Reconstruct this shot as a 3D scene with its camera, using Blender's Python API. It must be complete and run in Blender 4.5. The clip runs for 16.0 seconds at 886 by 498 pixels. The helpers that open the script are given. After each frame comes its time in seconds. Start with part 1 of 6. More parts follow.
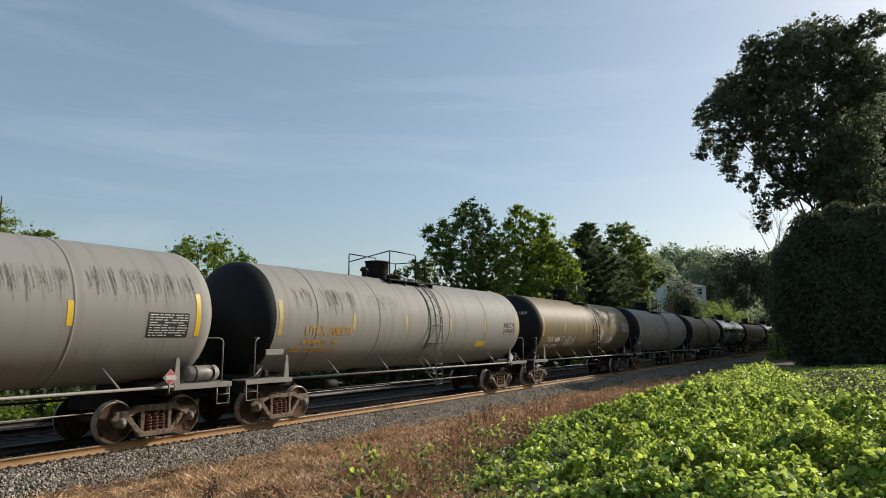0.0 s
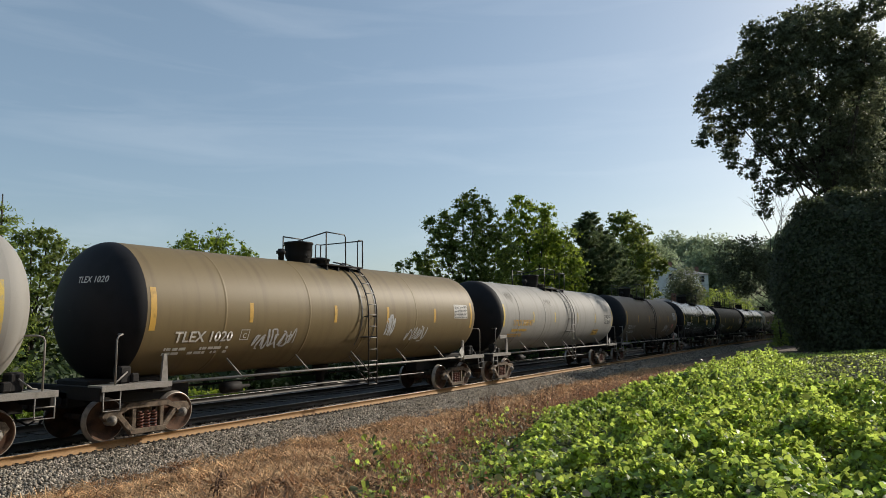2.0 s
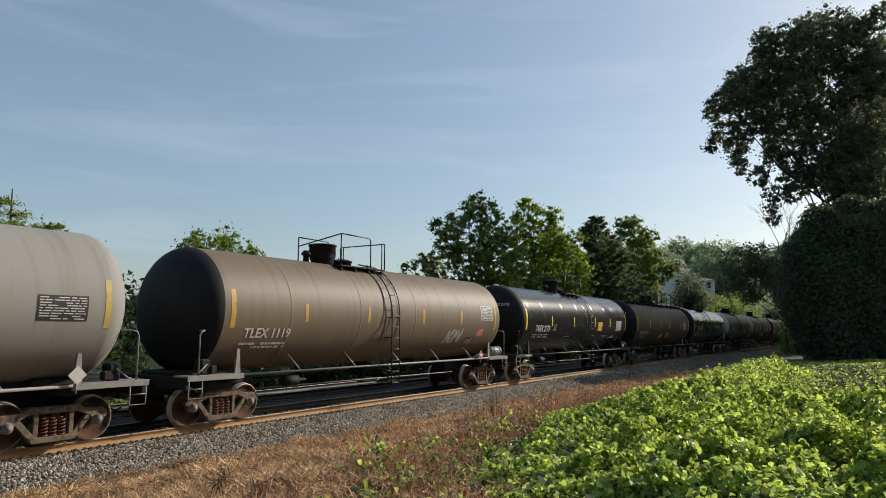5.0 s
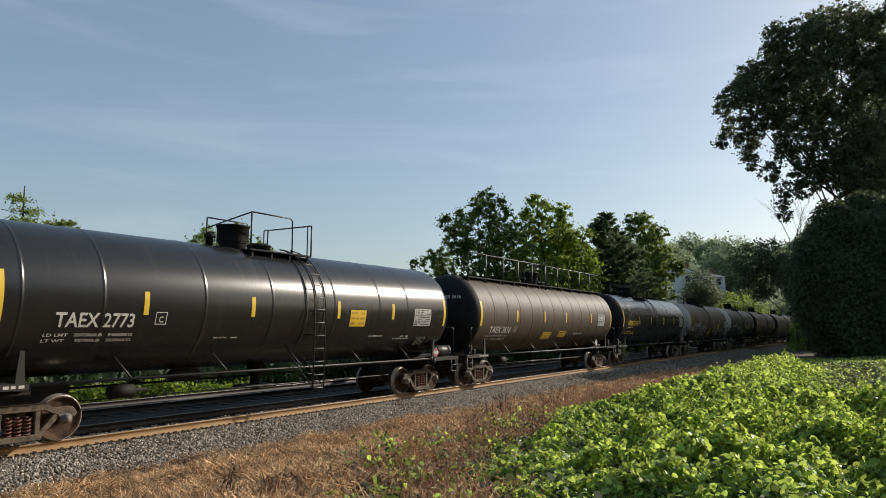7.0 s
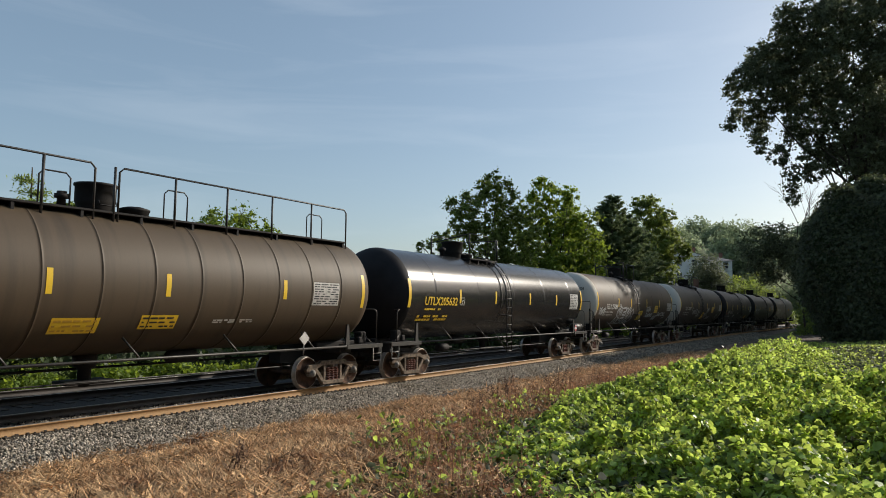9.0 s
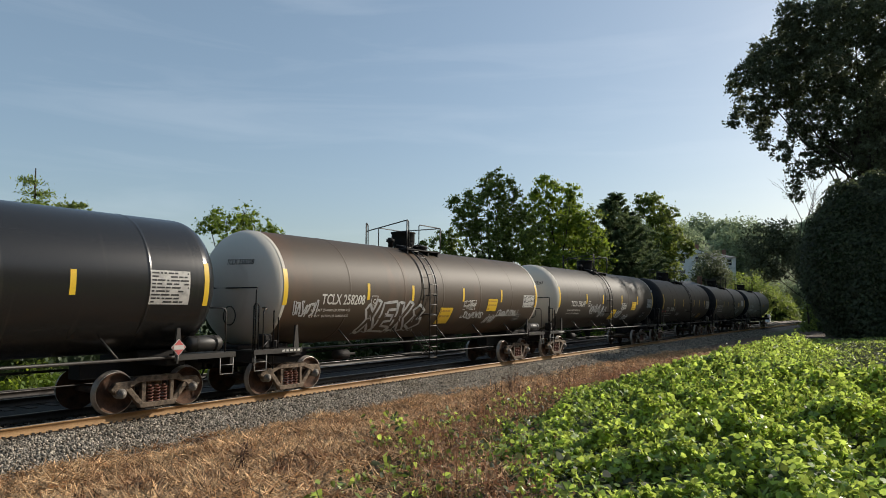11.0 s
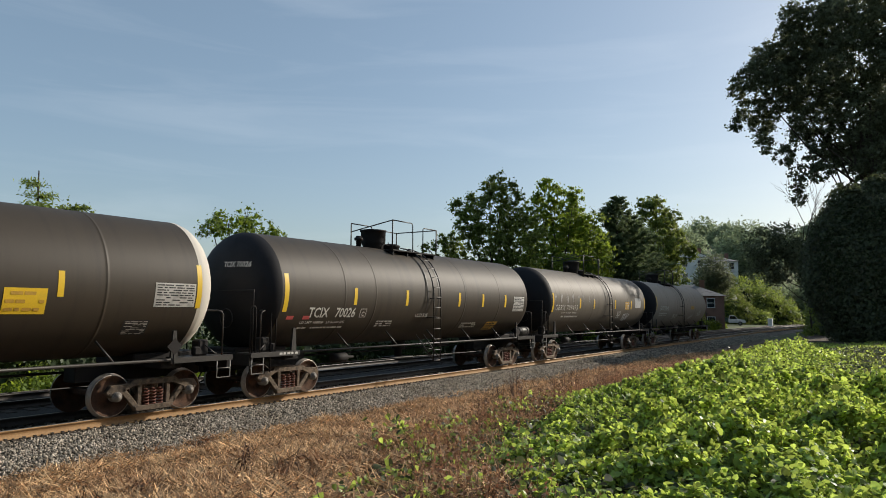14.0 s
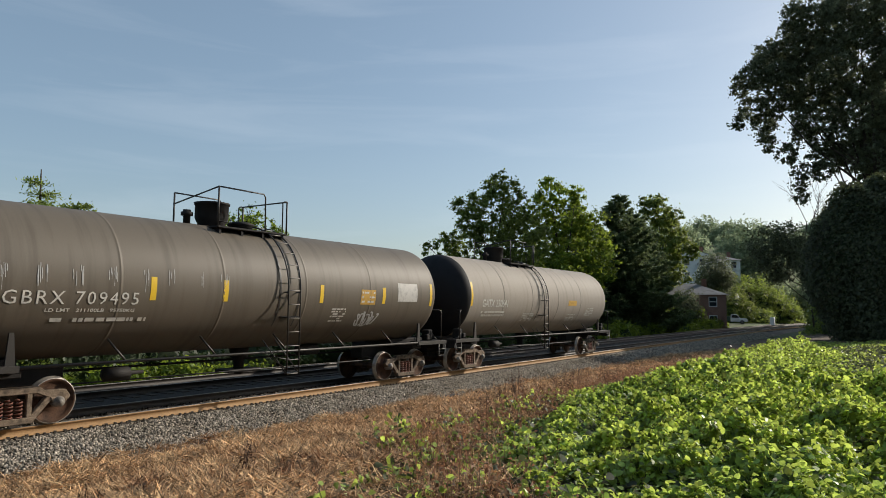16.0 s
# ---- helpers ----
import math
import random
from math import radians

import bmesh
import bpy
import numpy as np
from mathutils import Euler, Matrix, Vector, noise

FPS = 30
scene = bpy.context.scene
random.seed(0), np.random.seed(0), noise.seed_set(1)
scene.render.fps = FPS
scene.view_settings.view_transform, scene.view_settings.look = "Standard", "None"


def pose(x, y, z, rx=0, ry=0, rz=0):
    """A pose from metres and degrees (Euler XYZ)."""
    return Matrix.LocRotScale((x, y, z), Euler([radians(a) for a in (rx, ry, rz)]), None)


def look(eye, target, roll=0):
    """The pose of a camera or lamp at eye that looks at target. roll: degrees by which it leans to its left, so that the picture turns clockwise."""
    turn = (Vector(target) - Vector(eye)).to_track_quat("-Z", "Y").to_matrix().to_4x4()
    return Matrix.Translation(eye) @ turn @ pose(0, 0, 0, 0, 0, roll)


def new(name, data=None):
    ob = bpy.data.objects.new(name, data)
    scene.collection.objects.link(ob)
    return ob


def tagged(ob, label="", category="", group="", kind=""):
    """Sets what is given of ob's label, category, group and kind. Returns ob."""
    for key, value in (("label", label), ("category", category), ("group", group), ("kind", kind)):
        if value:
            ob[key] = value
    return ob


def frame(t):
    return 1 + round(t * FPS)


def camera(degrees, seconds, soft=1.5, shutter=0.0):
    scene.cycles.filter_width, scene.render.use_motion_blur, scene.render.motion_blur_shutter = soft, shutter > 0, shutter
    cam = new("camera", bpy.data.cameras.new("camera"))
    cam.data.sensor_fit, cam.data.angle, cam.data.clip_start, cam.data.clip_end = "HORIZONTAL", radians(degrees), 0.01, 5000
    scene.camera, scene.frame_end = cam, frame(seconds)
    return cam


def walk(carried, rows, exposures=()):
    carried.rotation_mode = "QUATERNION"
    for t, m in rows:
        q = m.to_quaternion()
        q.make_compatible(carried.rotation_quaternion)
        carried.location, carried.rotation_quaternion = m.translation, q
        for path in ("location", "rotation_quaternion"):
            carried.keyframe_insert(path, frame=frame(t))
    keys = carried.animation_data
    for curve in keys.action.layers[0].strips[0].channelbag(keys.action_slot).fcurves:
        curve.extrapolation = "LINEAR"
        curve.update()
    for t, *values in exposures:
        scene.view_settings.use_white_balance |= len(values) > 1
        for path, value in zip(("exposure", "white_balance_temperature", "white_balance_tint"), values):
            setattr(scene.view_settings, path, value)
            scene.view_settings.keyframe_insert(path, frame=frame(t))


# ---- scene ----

# x runs along the near track towards the far trees, y across it, z = 0 at the rail tops
EYE = (0.0, 0.0, 2.384)
cam = camera(66.76, 16.0, soft=0.9)
AIM = (  # seconds, heading from +y towards +x, pitch, lean
    (0.0, 58.349, 7.362, 0.205),
    (0.5, 58.347, 7.093, -0.371),
    (1.0, 58.313, 6.618, -0.661),
    (1.5, 58.263, 6.576, -0.675),
    (2.0, 58.205, 6.634, -0.651),
    (2.5, 58.085, 6.704, -0.352),
    (3.0, 58.079, 6.816, -0.052),
    (3.5, 58.021, 6.826, 0.151),
    (4.0, 58.014, 6.689, 0.258),
    (6.5, 57.030, 6.895, 0.387),
    (7.0, 56.922, 6.475, 0.418),
    (7.5, 56.872, 5.632, 0.456),
    (8.0, 56.703, 5.276, 0.652),
    (8.5, 56.606, 4.938, 0.666),
    (9.0, 56.402, 4.993, 0.669),
    (11.5, 56.140, 4.844, 0.347),
    (12.0, 56.116, 4.887, 0.364),
    (12.5, 56.041, 5.015, 0.354),
    (13.0, 56.014, 5.044, 0.414),
    (13.5, 55.992, 5.133, 0.469),
    (14.0, 55.976, 5.125, 0.508),
    (14.5, 55.949, 4.889, 0.580),
    (15.0, 55.902, 4.897, 0.545),
    (15.5, 55.872, 4.951, 0.595),
    (16.0, 55.824, 5.008, 0.539),
)
walk(cam, [(t, pose(*EYE, 90 + up, 0, -head) @ pose(0, 0, 0, 0, 0, lean)) for t, head, up, lean in AIM])

# ---- sky, sun, exposure ----
SUN_DIR = Vector((0.785, -0.43, 0.465)).normalized()
scene.view_settings.exposure = 0.0
world = bpy.data.worlds.new("world")
scene.world = world
world.use_nodes = True


def build_sky():
    nt = world.node_tree
    nt.nodes.clear()
    out, bg = nt.nodes.new("ShaderNodeOutputWorld"), nt.nodes.new("ShaderNodeBackground")
    sky = nt.nodes.new("ShaderNodeTexSky")
    sky.sky_type, sky.sun_disc = "NISHITA", False
    sky.sun_elevation = math.asin(SUN_DIR.z)
    sky.sun_rotation = math.atan2(SUN_DIR.x, SUN_DIR.y)
    sky.air_density, sky.dust_density, sky.ozone_density = 1.0, 1.6, 0.95
    # thin cirrus, stretched along the horizon
    co, mp = nt.nodes.new("ShaderNodeTexCoord"), nt.nodes.new("ShaderNodeMapping")
    mp.inputs["Scale"].default_value = (1.8, 1.8, 15.0)
    mp.inputs["Rotation"].default_value = (radians(2), radians(-1), 0)
    n1 = nt.nodes.new("ShaderNodeTexNoise")
    n1.inputs["Scale"].default_value, n1.inputs["Detail"].default_value, n1.inputs["Roughness"].default_value = 1.6, 7, 0.55
    n1.inputs["Distortion"].default_value = 0.6
    rp = nt.nodes.new("ShaderNodeValToRGB")
    rp.color_ramp.elements[0].position, rp.color_ramp.elements[1].position = 0.50, 0.80
    mul = nt.nodes.new("ShaderNodeMath")
    mul.operation, mul.inputs[1].default_value = "MULTIPLY", 0.10
    mix = nt.nodes.new("ShaderNodeMix")
    mix.data_type = "RGBA"
    mix.inputs[7].default_value = (7.5, 8.0, 8.6, 1)
    L = nt.links.new
    L(co.outputs["Generated"], mp.inputs["Vector"]), L(mp.outputs[0], n1.inputs["Vector"])
    L(n1.outputs["Fac"], rp.inputs[0]), L(rp.outputs[0], mul.inputs[0]), L(mul.outputs[0], mix.inputs[0])
    even = nt.nodes.new("ShaderNodeMix")  # summer haze evens the sky out
    even.data_type, even.inputs[0].default_value = "RGBA", 0.27
    even.inputs[7].default_value = (2.55, 3.7, 4.4, 1)
    L(sky.outputs[0], even.inputs[6]), L(even.outputs[2], mix.inputs[6]), L(mix.outputs[2], bg.inputs["Color"]), L(bg.outputs[0], out.inputs[0])
    bg.inputs["Strength"].default_value = 0.13


build_sky()
sun = new("sun", bpy.data.lights.new("sun", "SUN"))
sun.data.energy, sun.data.angle, sun.data.color = 4.5, radians(0.6), (1.0, 0.92, 0.80)
sun.matrix_world = look(SUN_DIR * 60, (0, 0, 0))


# ---- materials ----
def material(name, base, rough=0.7, vary=0.25, scale=3.0, fine=40.0, bump=0.15, metal=0.0, second=None, cover=0.5,
             streak=None, spec=0.5, leaf=0.0, rand=0.0, island=0.0):
    """Principled surface: base varied at two scales; second: colour of stains over `cover`; streak: stretch of the stains;
    leaf: share of translucence; rand, island: brightness change from thing to thing, piece to piece."""
    m = bpy.data.materials.new(name)
    m.use_nodes = True
    nt, L = m.node_tree, m.node_tree.links.new
    b, out = nt.nodes["Principled BSDF"], nt.nodes["Material Output"]
    b.inputs["Roughness"].default_value, b.inputs["Metallic"].default_value = rough, metal
    b.inputs["Specular IOR Level"].default_value = spec
    co = nt.nodes.new("ShaderNodeTexCoord")
    big, small = nt.nodes.new("ShaderNodeTexNoise"), nt.nodes.new("ShaderNodeTexNoise")
    big.inputs["Scale"].default_value, big.inputs["Detail"].default_value = scale, 4
    small.inputs["Scale"].default_value, small.inputs["Detail"].default_value = fine, 3
    mp = nt.nodes.new("ShaderNodeMapping")
    if streak:
        mp.inputs["Scale"].default_value = streak
    L(co.outputs["Object"], mp.inputs["Vector"]), L(mp.outputs[0], big.inputs["Vector"]), L(co.outputs["Object"], small.inputs["Vector"])
    mix = nt.nodes.new("ShaderNodeMix")
    mix.data_type = "RGBA"
    mix.inputs[6].default_value = (*base, 1)
    dark = tuple(c * 0.55 for c in base)
    mix.inputs[7].default_value = (*(second or dark), 1)
    ramp = nt.nodes.new("ShaderNodeValToRGB")
    ramp.color_ramp.elements[0].position, ramp.color_ramp.elements[1].position = cover, min(1.0, cover + 0.28)
    L(big.outputs["Fac"], ramp.inputs[0]), L(ramp.outputs[0], mix.inputs[0])
    hsv = nt.nodes.new("ShaderNodeHueSaturation")
    mr = nt.nodes.new("ShaderNodeMapRange")
    mr.inputs["To Min"].default_value, mr.inputs["To Max"].default_value = 1 - vary, 1 + vary
    mr.inputs["From Min"].default_value, mr.inputs["From Max"].default_value = 0.25, 0.75
    L(small.outputs["Fac"], mr.inputs["Value"])
    value = mr.outputs[0]
    for amount, kind, socket in ((rand, "ShaderNodeObjectInfo", "Random"), (island, "ShaderNodeNewGeometry", "Random Per Island")):
        if amount:
            src, r2, mm = nt.nodes.new(kind), nt.nodes.new("ShaderNodeMapRange"), nt.nodes.new("ShaderNodeMath")
            r2.inputs["To Min"].default_value, r2.inputs["To Max"].default_value = 1 - amount, 1 + amount
            mm.operation = "MULTIPLY"
            L(src.outputs[socket], r2.inputs["Value"]), L(value, mm.inputs[0]), L(r2.outputs[0], mm.inputs[1])
            value = mm.outputs[0]
    L(value, hsv.inputs["Value"]), L(mix.outputs[2], hsv.inputs["Color"]), L(hsv.outputs[0], b.inputs["Base Color"])
    if bump:
        bp = nt.nodes.new("ShaderNodeBump")
        bp.inputs["Strength"].default_value, bp.inputs["Distance"].default_value = bump, 0.02
        L(small.outputs["Fac"], bp.inputs["Height"]), L(bp.outputs[0], b.inputs["Normal"])
    if leaf:
        tr, ms = nt.nodes.new("ShaderNodeBsdfTranslucent"), nt.nodes.new("ShaderNodeMixShader")
        h2 = nt.nodes.new("ShaderNodeHueSaturation")
        h2.inputs["Hue"].default_value, h2.inputs["Saturation"].default_value, h2.inputs["Value"].default_value = 0.475, 1.1, 2.4
        L(hsv.outputs[0], h2.inputs["Color"]), L(h2.outputs[0], tr.inputs["Color"])
        ms.inputs[0].default_value = leaf
        L(b.outputs[0], ms.inputs[1]), L(tr.outputs[0], ms.inputs[2]), L(ms.outputs[0], out.inputs["Surface"])
    return m


STREAK = (2.0, 0.14, 0.14)
PAINT = {
    "grey": material("grey_paint", (0.275, 0.262, 0.238), 0.66, 0.06, 2.2, 60, 0.03, second=(0.215, 0.198, 0.172), cover=0.5, streak=STREAK, spec=0.25),
    "olive": material("olive_brown_paint", (0.158, 0.115, 0.052), 0.58, 0.08, 2.2, 60, 0.03, second=(0.115, 0.081, 0.037), cover=0.5, streak=STREAK, spec=0.38),
    "tan": material("dusty_brown_paint", (0.156, 0.116, 0.076), 0.58, 0.08, 2.2, 60, 0.03, second=(0.112, 0.082, 0.054), cover=0.5, streak=STREAK, spec=0.38),
    "black": material("glossy_black_paint", (0.018, 0.018, 0.018), 0.24, 0.15, 2.0, 50, 0.012, second=(0.046, 0.042, 0.036), cover=0.58, streak=STREAK),
    "brown": material("dark_brown_paint", (0.074, 0.052, 0.031), 0.58, 0.1, 2.2, 60, 0.03, second=(0.046, 0.033, 0.021), cover=0.5, streak=STREAK, spec=0.38),
    "rusty": material("rust_stained_brown_paint", (0.060, 0.041, 0.025), 0.58, 0.1, 1.5, 60, 0.03, second=(0.115, 0.056, 0.026), cover=0.53, streak=(0.5, 0.25, 0.25), spec=0.38),
    "soot": material("sooty_brown_black_paint", (0.041, 0.031, 0.020), 0.58, 0.12, 2.0, 60, 0.03, second=(0.024, 0.018, 0.013), cover=0.5, streak=STREAK, spec=0.38),
    "drab": material("drab_grey_brown_paint", (0.118, 0.098, 0.074), 0.58, 0.08, 2.6, 60, 0.03, second=(0.075, 0.061, 0.044), cover=0.5, streak=STREAK, spec=0.38),
    "dust": material("pale_dusty_grey_paint", (0.31, 0.275, 0.235), 0.68, 0.08, 2.2, 60, 0.03, second=(0.24, 0.21, 0.175), cover=0.5, streak=STREAK, spec=0.2),
    # black head paint; on brown cars the near-black stands in for shade
    "navy": material("shade_deepened_head_black", (0.013, 0.013, 0.015), 0.65, 0.2, 2.0, 50, 0.02, spec=0.2),
    "pale": material("pale_grey_head_paint", (0.54, 0.505, 0.44), 0.7, 0.06, 1.6, 60, 0.03, second=(0.36, 0.30, 0.24), cover=0.6, streak=STREAK, spec=0.3),
}
FRAME = material("dirty_black_steel", (0.016, 0.014, 0.013), 0.7, 0.3, 5, 40, 0.1, spec=0.25)
CASTING = material("pale_worn_bearing_steel", (0.20, 0.18, 0.155), 0.5, 0.3, 8, 50, 0.15, second=(0.04, 0.034, 0.028), cover=0.48)
# darker copy of the rail colour, standing in for the train's shade
DARKRAIL = material("shade_dark_rail_steel", (0.045, 0.036, 0.03), 0.6, 0.2, 2, 30, 0.1)
PIPE = material("worn_grey_steel_pipe", (0.234, 0.218, 0.195), 0.5, 0.2, 4, 50, 0.08, second=(0.094, 0.078, 0.062), cover=0.55)
DARKPIPE = material("worn_black_steel_pipe", (0.028, 0.025, 0.022), 0.5, 0.2, 4, 50, 0.08)
TRUCK = material("rusty_brown_cast_steel", (0.155, 0.115, 0.08), 0.75, 0.4, 7, 60, 0.35, second=(0.022, 0.016, 0.012), cover=0.43, rand=0.3, spec=0.3)
SPRING = material("red_rusted_spring_steel", (0.15, 0.055, 0.035), 0.75, 0.3, 6, 50, 0.1)
WHEEL = material("rust_brown_wheel_steel", (0.095, 0.052, 0.033), 0.85, 0.3, 4, 50, 0.15, second=(0.025, 0.017, 0.013), cover=0.45, spec=0.2)
TREAD = material("worn_wheel_rim", (0.36, 0.32, 0.28), 0.4, 0.2, 6, 60, 0.05, metal=0.5)
YELLOW = material("yellow_reflective_tape", (0.72, 0.47, 0.025), 0.45, 0.08, 4, 60, 0.02, second=(0.6, 0.4, 0.04), cover=0.6)
WORN = material("worn_yellow_tape", (0.52, 0.37, 0.07), 0.6, 0.15, 9, 80, 0.02, second=(0.27, 0.25, 0.20), cover=0.47)
OCHRE = material("worn_orange_yellow_lettering", (0.484, 0.281, 0.039), 0.6, 0.12, 8, 80, 0.02)
WHITE = material("white_lettering", (0.562, 0.546, 0.499), 0.6, 0.08, 6, 60, 0.02)
PANEL = material("off_white_panel", (0.484, 0.468, 0.437), 0.6, 0.08, 6, 60, 0.02)
GRIME = material("dark_brown_grime", (0.15, 0.137, 0.12), 0.9, 0.2, 6, 60, 0.02, spec=0.1)
FILTH = material("dark_weld_dirt", (0.032, 0.026, 0.020), 0.9, 0.2, 6, 60, 0.02, spec=0.1)
INK = material("black_ink", (0.02, 0.02, 0.02), 0.6, 0.1, 6, 60, 0.02)
RED = material("faded_red_print", (0.52, 0.09, 0.085), 0.6, 0.1, 6, 60, 0.02)
SPRAY = material("white_spray_paint", (0.429, 0.429, 0.421), 0.7, 0.15, 5, 40, 0.02)
RAIL = material("rusty_brown_rail_steel", (0.335, 0.195, 0.082), 0.75, 0.18, 2, 30, 0.15, second=(0.242, 0.133, 0.055), cover=0.5)
RAILTOP = material("polished_rail_head", (0.30, 0.27, 0.24), 0.5, 0.1, 3, 50, 0.03, metal=1.0)
TIE = material("weathered_dark_timber", (0.05, 0.04, 0.031), 0.9, 0.3, 3, 30, 0.3, rand=0.3)
BALLAST = material("grey_crushed_stone", (0.30, 0.264, 0.214), 0.95, 0.25, 1.2, 30, 0.2, second=(0.22, 0.185, 0.14), cover=0.45, island=0.8, spec=0.15)
GRAVELBED = material("grey_gravel_bed", (0.12, 0.103, 0.082), 0.95, 0.5, 1.0, 26, 0.8)
SOIL = material("brown_leaf_litter_soil", (0.094, 0.062, 0.039), 0.95, 0.4, 0.8, 22, 0.6, second=(0.055, 0.037, 0.023), cover=0.5)
STRAW = material("dry_brown_grass", (0.51, 0.35, 0.185), 0.85, 0.25, 1.6, 30, 0.0, second=(0.21, 0.115, 0.055), cover=0.42, leaf=0.12, island=0.8)
# near-black bed colour stands in for the shade under the train
SHADEBED = material("shade_dark_ballast", (0.02, 0.018, 0.016), 0.95, 0.45, 1.0, 28, 0.6)
GRASS = material("rough_green_grass", (0.06, 0.085, 0.025), 0.95, 0.4, 0.3, 8, 0.6, second=(0.10, 0.09, 0.04), cover=0.5)
KUDZU = material("bright_green_vine_leaf", (0.23, 0.31, 0.078), 0.4, 0.1, 0.5, 20, 0.0, second=(0.10, 0.17, 0.05), cover=0.52, leaf=0.40, island=0.75, spec=0.42)
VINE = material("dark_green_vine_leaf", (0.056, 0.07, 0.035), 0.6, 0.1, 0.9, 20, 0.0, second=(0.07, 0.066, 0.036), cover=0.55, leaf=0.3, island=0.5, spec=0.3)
LEAF = material("green_tree_leaf", (0.115, 0.155, 0.040), 0.5, 0.1, 0.3, 20, 0.0, second=(0.07, 0.11, 0.03), cover=0.45, leaf=0.42, island=0.4, spec=0.25)
LIME = material("sunny_green_tree_leaf", (0.125, 0.185, 0.035), 0.5, 0.1, 0.3, 20, 0.0, leaf=0.5, island=0.4, spec=0.25)
CREEPER = material("light_green_creeper_leaf", (0.16, 0.22, 0.055), 0.55, 0.1, 0.3, 20, 0.0, second=(0.10, 0.15, 0.04), cover=0.5, leaf=0.4, island=0.4, spec=0.3)
# leaf colour paled and dulled to stand in for distance haze
HAZY = material("haze_paled_leaf", (0.18, 0.225, 0.14), 0.8, 0.1, 0.2, 10, 0.0, second=(0.14, 0.18, 0.12), cover=0.5, leaf=0.4, island=0.3, spec=0.1)
TALLLEAF = material("shaded_green_tree_leaf", (0.088, 0.105, 0.062), 0.55, 0.1, 0.3, 20, 0.0, leaf=0.42, island=0.4, spec=0.3)
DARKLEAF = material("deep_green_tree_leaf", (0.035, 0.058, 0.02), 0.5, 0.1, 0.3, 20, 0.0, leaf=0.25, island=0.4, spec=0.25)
NEEDLE = material("blue_green_conifer_needles", (0.10, 0.14, 0.065), 0.7, 0.1, 0.4, 20, 0.0, leaf=0.35, island=0.35, spec=0.15)
BARK = material("grey_brown_bark", (0.06, 0.048, 0.037), 0.95, 0.3, 2, 12, 0.6, streak=(1, 1, 0.2))
DEADWEED = material("dark_brown_dry_weed", (0.09, 0.045, 0.025), 0.8, 0.2, 3, 30, 0.0)
WITHERED = material("withered_brown_leaf", (0.25, 0.155, 0.085), 0.8, 0.2, 1.0, 20, 0.0, second=(0.12, 0.065, 0.035), cover=0.45, leaf=0.2, island=0.6)
BRICK = material("red_brown_brick", (0.22, 0.12, 0.09), 0.9, 0.25, 1.0, 14, 0.3)
ROOF = material("dark_grey_shingle", (0.20, 0.20, 0.21), 0.9, 0.2, 1.2, 12, 0.3)
SIDING = material("white_house_siding", (0.74, 0.74, 0.73), 0.7, 0.06, 0.8, 10, 0.1)
PANE = material("dark_window_glass", (0.02, 0.024, 0.03), 0.08, 0.1, 1, 5, 0.0, spec=0.8)
TYRE = material("black_rubber", (0.02, 0.02, 0.02), 0.85, 0.1, 4, 40, 0.1)
GREENCAR = material("dark_green_car_paint", (0.03, 0.07, 0.05), 0.3, 0.1, 2, 20, 0.0)


# ---- mesh tools ----
def part(name, bm, mat, parent=None, label="", m=None):
    """Links a bmesh, or a mesh that is shared, as ONE object, under parent."""
    if isinstance(bm, bmesh.types.BMesh):
        me = bpy.data.meshes.new(name)
        bm.to_mesh(me)
        bm.free()
    else:
        me = bm
    if mat and not me.materials:
        for one in (mat if isinstance(mat, (list, tuple)) else (mat,)):
            me.materials.append(one)
    ob = new(name, me)
    if parent:
        ob.parent = parent
    if m is not None:
        ob.matrix_basis = m
    return tagged(ob, label)


def root(name, label, category, group="", kind="", m=None):
    ob = new(name)
    ob.empty_display_size = 0.3
    if m is not None:
        ob.matrix_basis = m
    return tagged(ob, label, category, group, kind)


def add_box(bm, x0, x1, y0, y1, z0, z1, bevel=0.0, m=None):
    made = bmesh.ops.create_cube(bm, size=1.0)["verts"]
    t = Matrix.Translation(((x0 + x1) / 2, (y0 + y1) / 2, (z0 + z1) / 2)) @ Matrix.Diagonal((x1 - x0, y1 - y0, z1 - z0, 1))
    bmesh.ops.transform(bm, matrix=(m or Matrix()) @ t, verts=made)
    if bevel:
        edges = list({e for v in made for e in v.link_edges})
        bmesh.ops.bevel(bm, geom=edges, offset=bevel, segments=1, affect="EDGES", profile=0.5)


def box(*a, **k):
    bm = bmesh.new()
    add_box(bm, *a, **k)
    return bm


def add_tube(bm, points, radius, sides=6, taper=None):
    """A round bar along points; taper: radius at each point."""
    pts = [Vector(p) for p in points]
    rings = []
    side = None
    for i, p in enumerate(pts):
        a, b = pts[max(i - 1, 0)], pts[min(i + 1, len(pts) - 1)]
        d = (b - a).normalized()
        if side is None:
            side = d.orthogonal().normalized()
        side = (side - d * side.dot(d)).normalized()
        up = d.cross(side)
        r = taper[i] if taper else radius
        rings.append([bm.verts.new(p + (side * math.cos(q) + up * math.sin(q)) * r) for q in (2 * math.pi * k / sides for k in range(sides))])
    for r0, r1 in zip(rings, rings[1:]):
        for k in range(sides):
            f = bm.faces.new((r0[k], r0[(k + 1) % sides], r1[(k + 1) % sides], r1[k]))
            f.smooth = True
    bm.faces.new(rings[0][::-1])
    bm.faces.new(rings[-1])


def tube(points, radius, sides=6, taper=None):
    bm = bmesh.new()
    add_tube(bm, points, radius, sides, taper)
    return bm


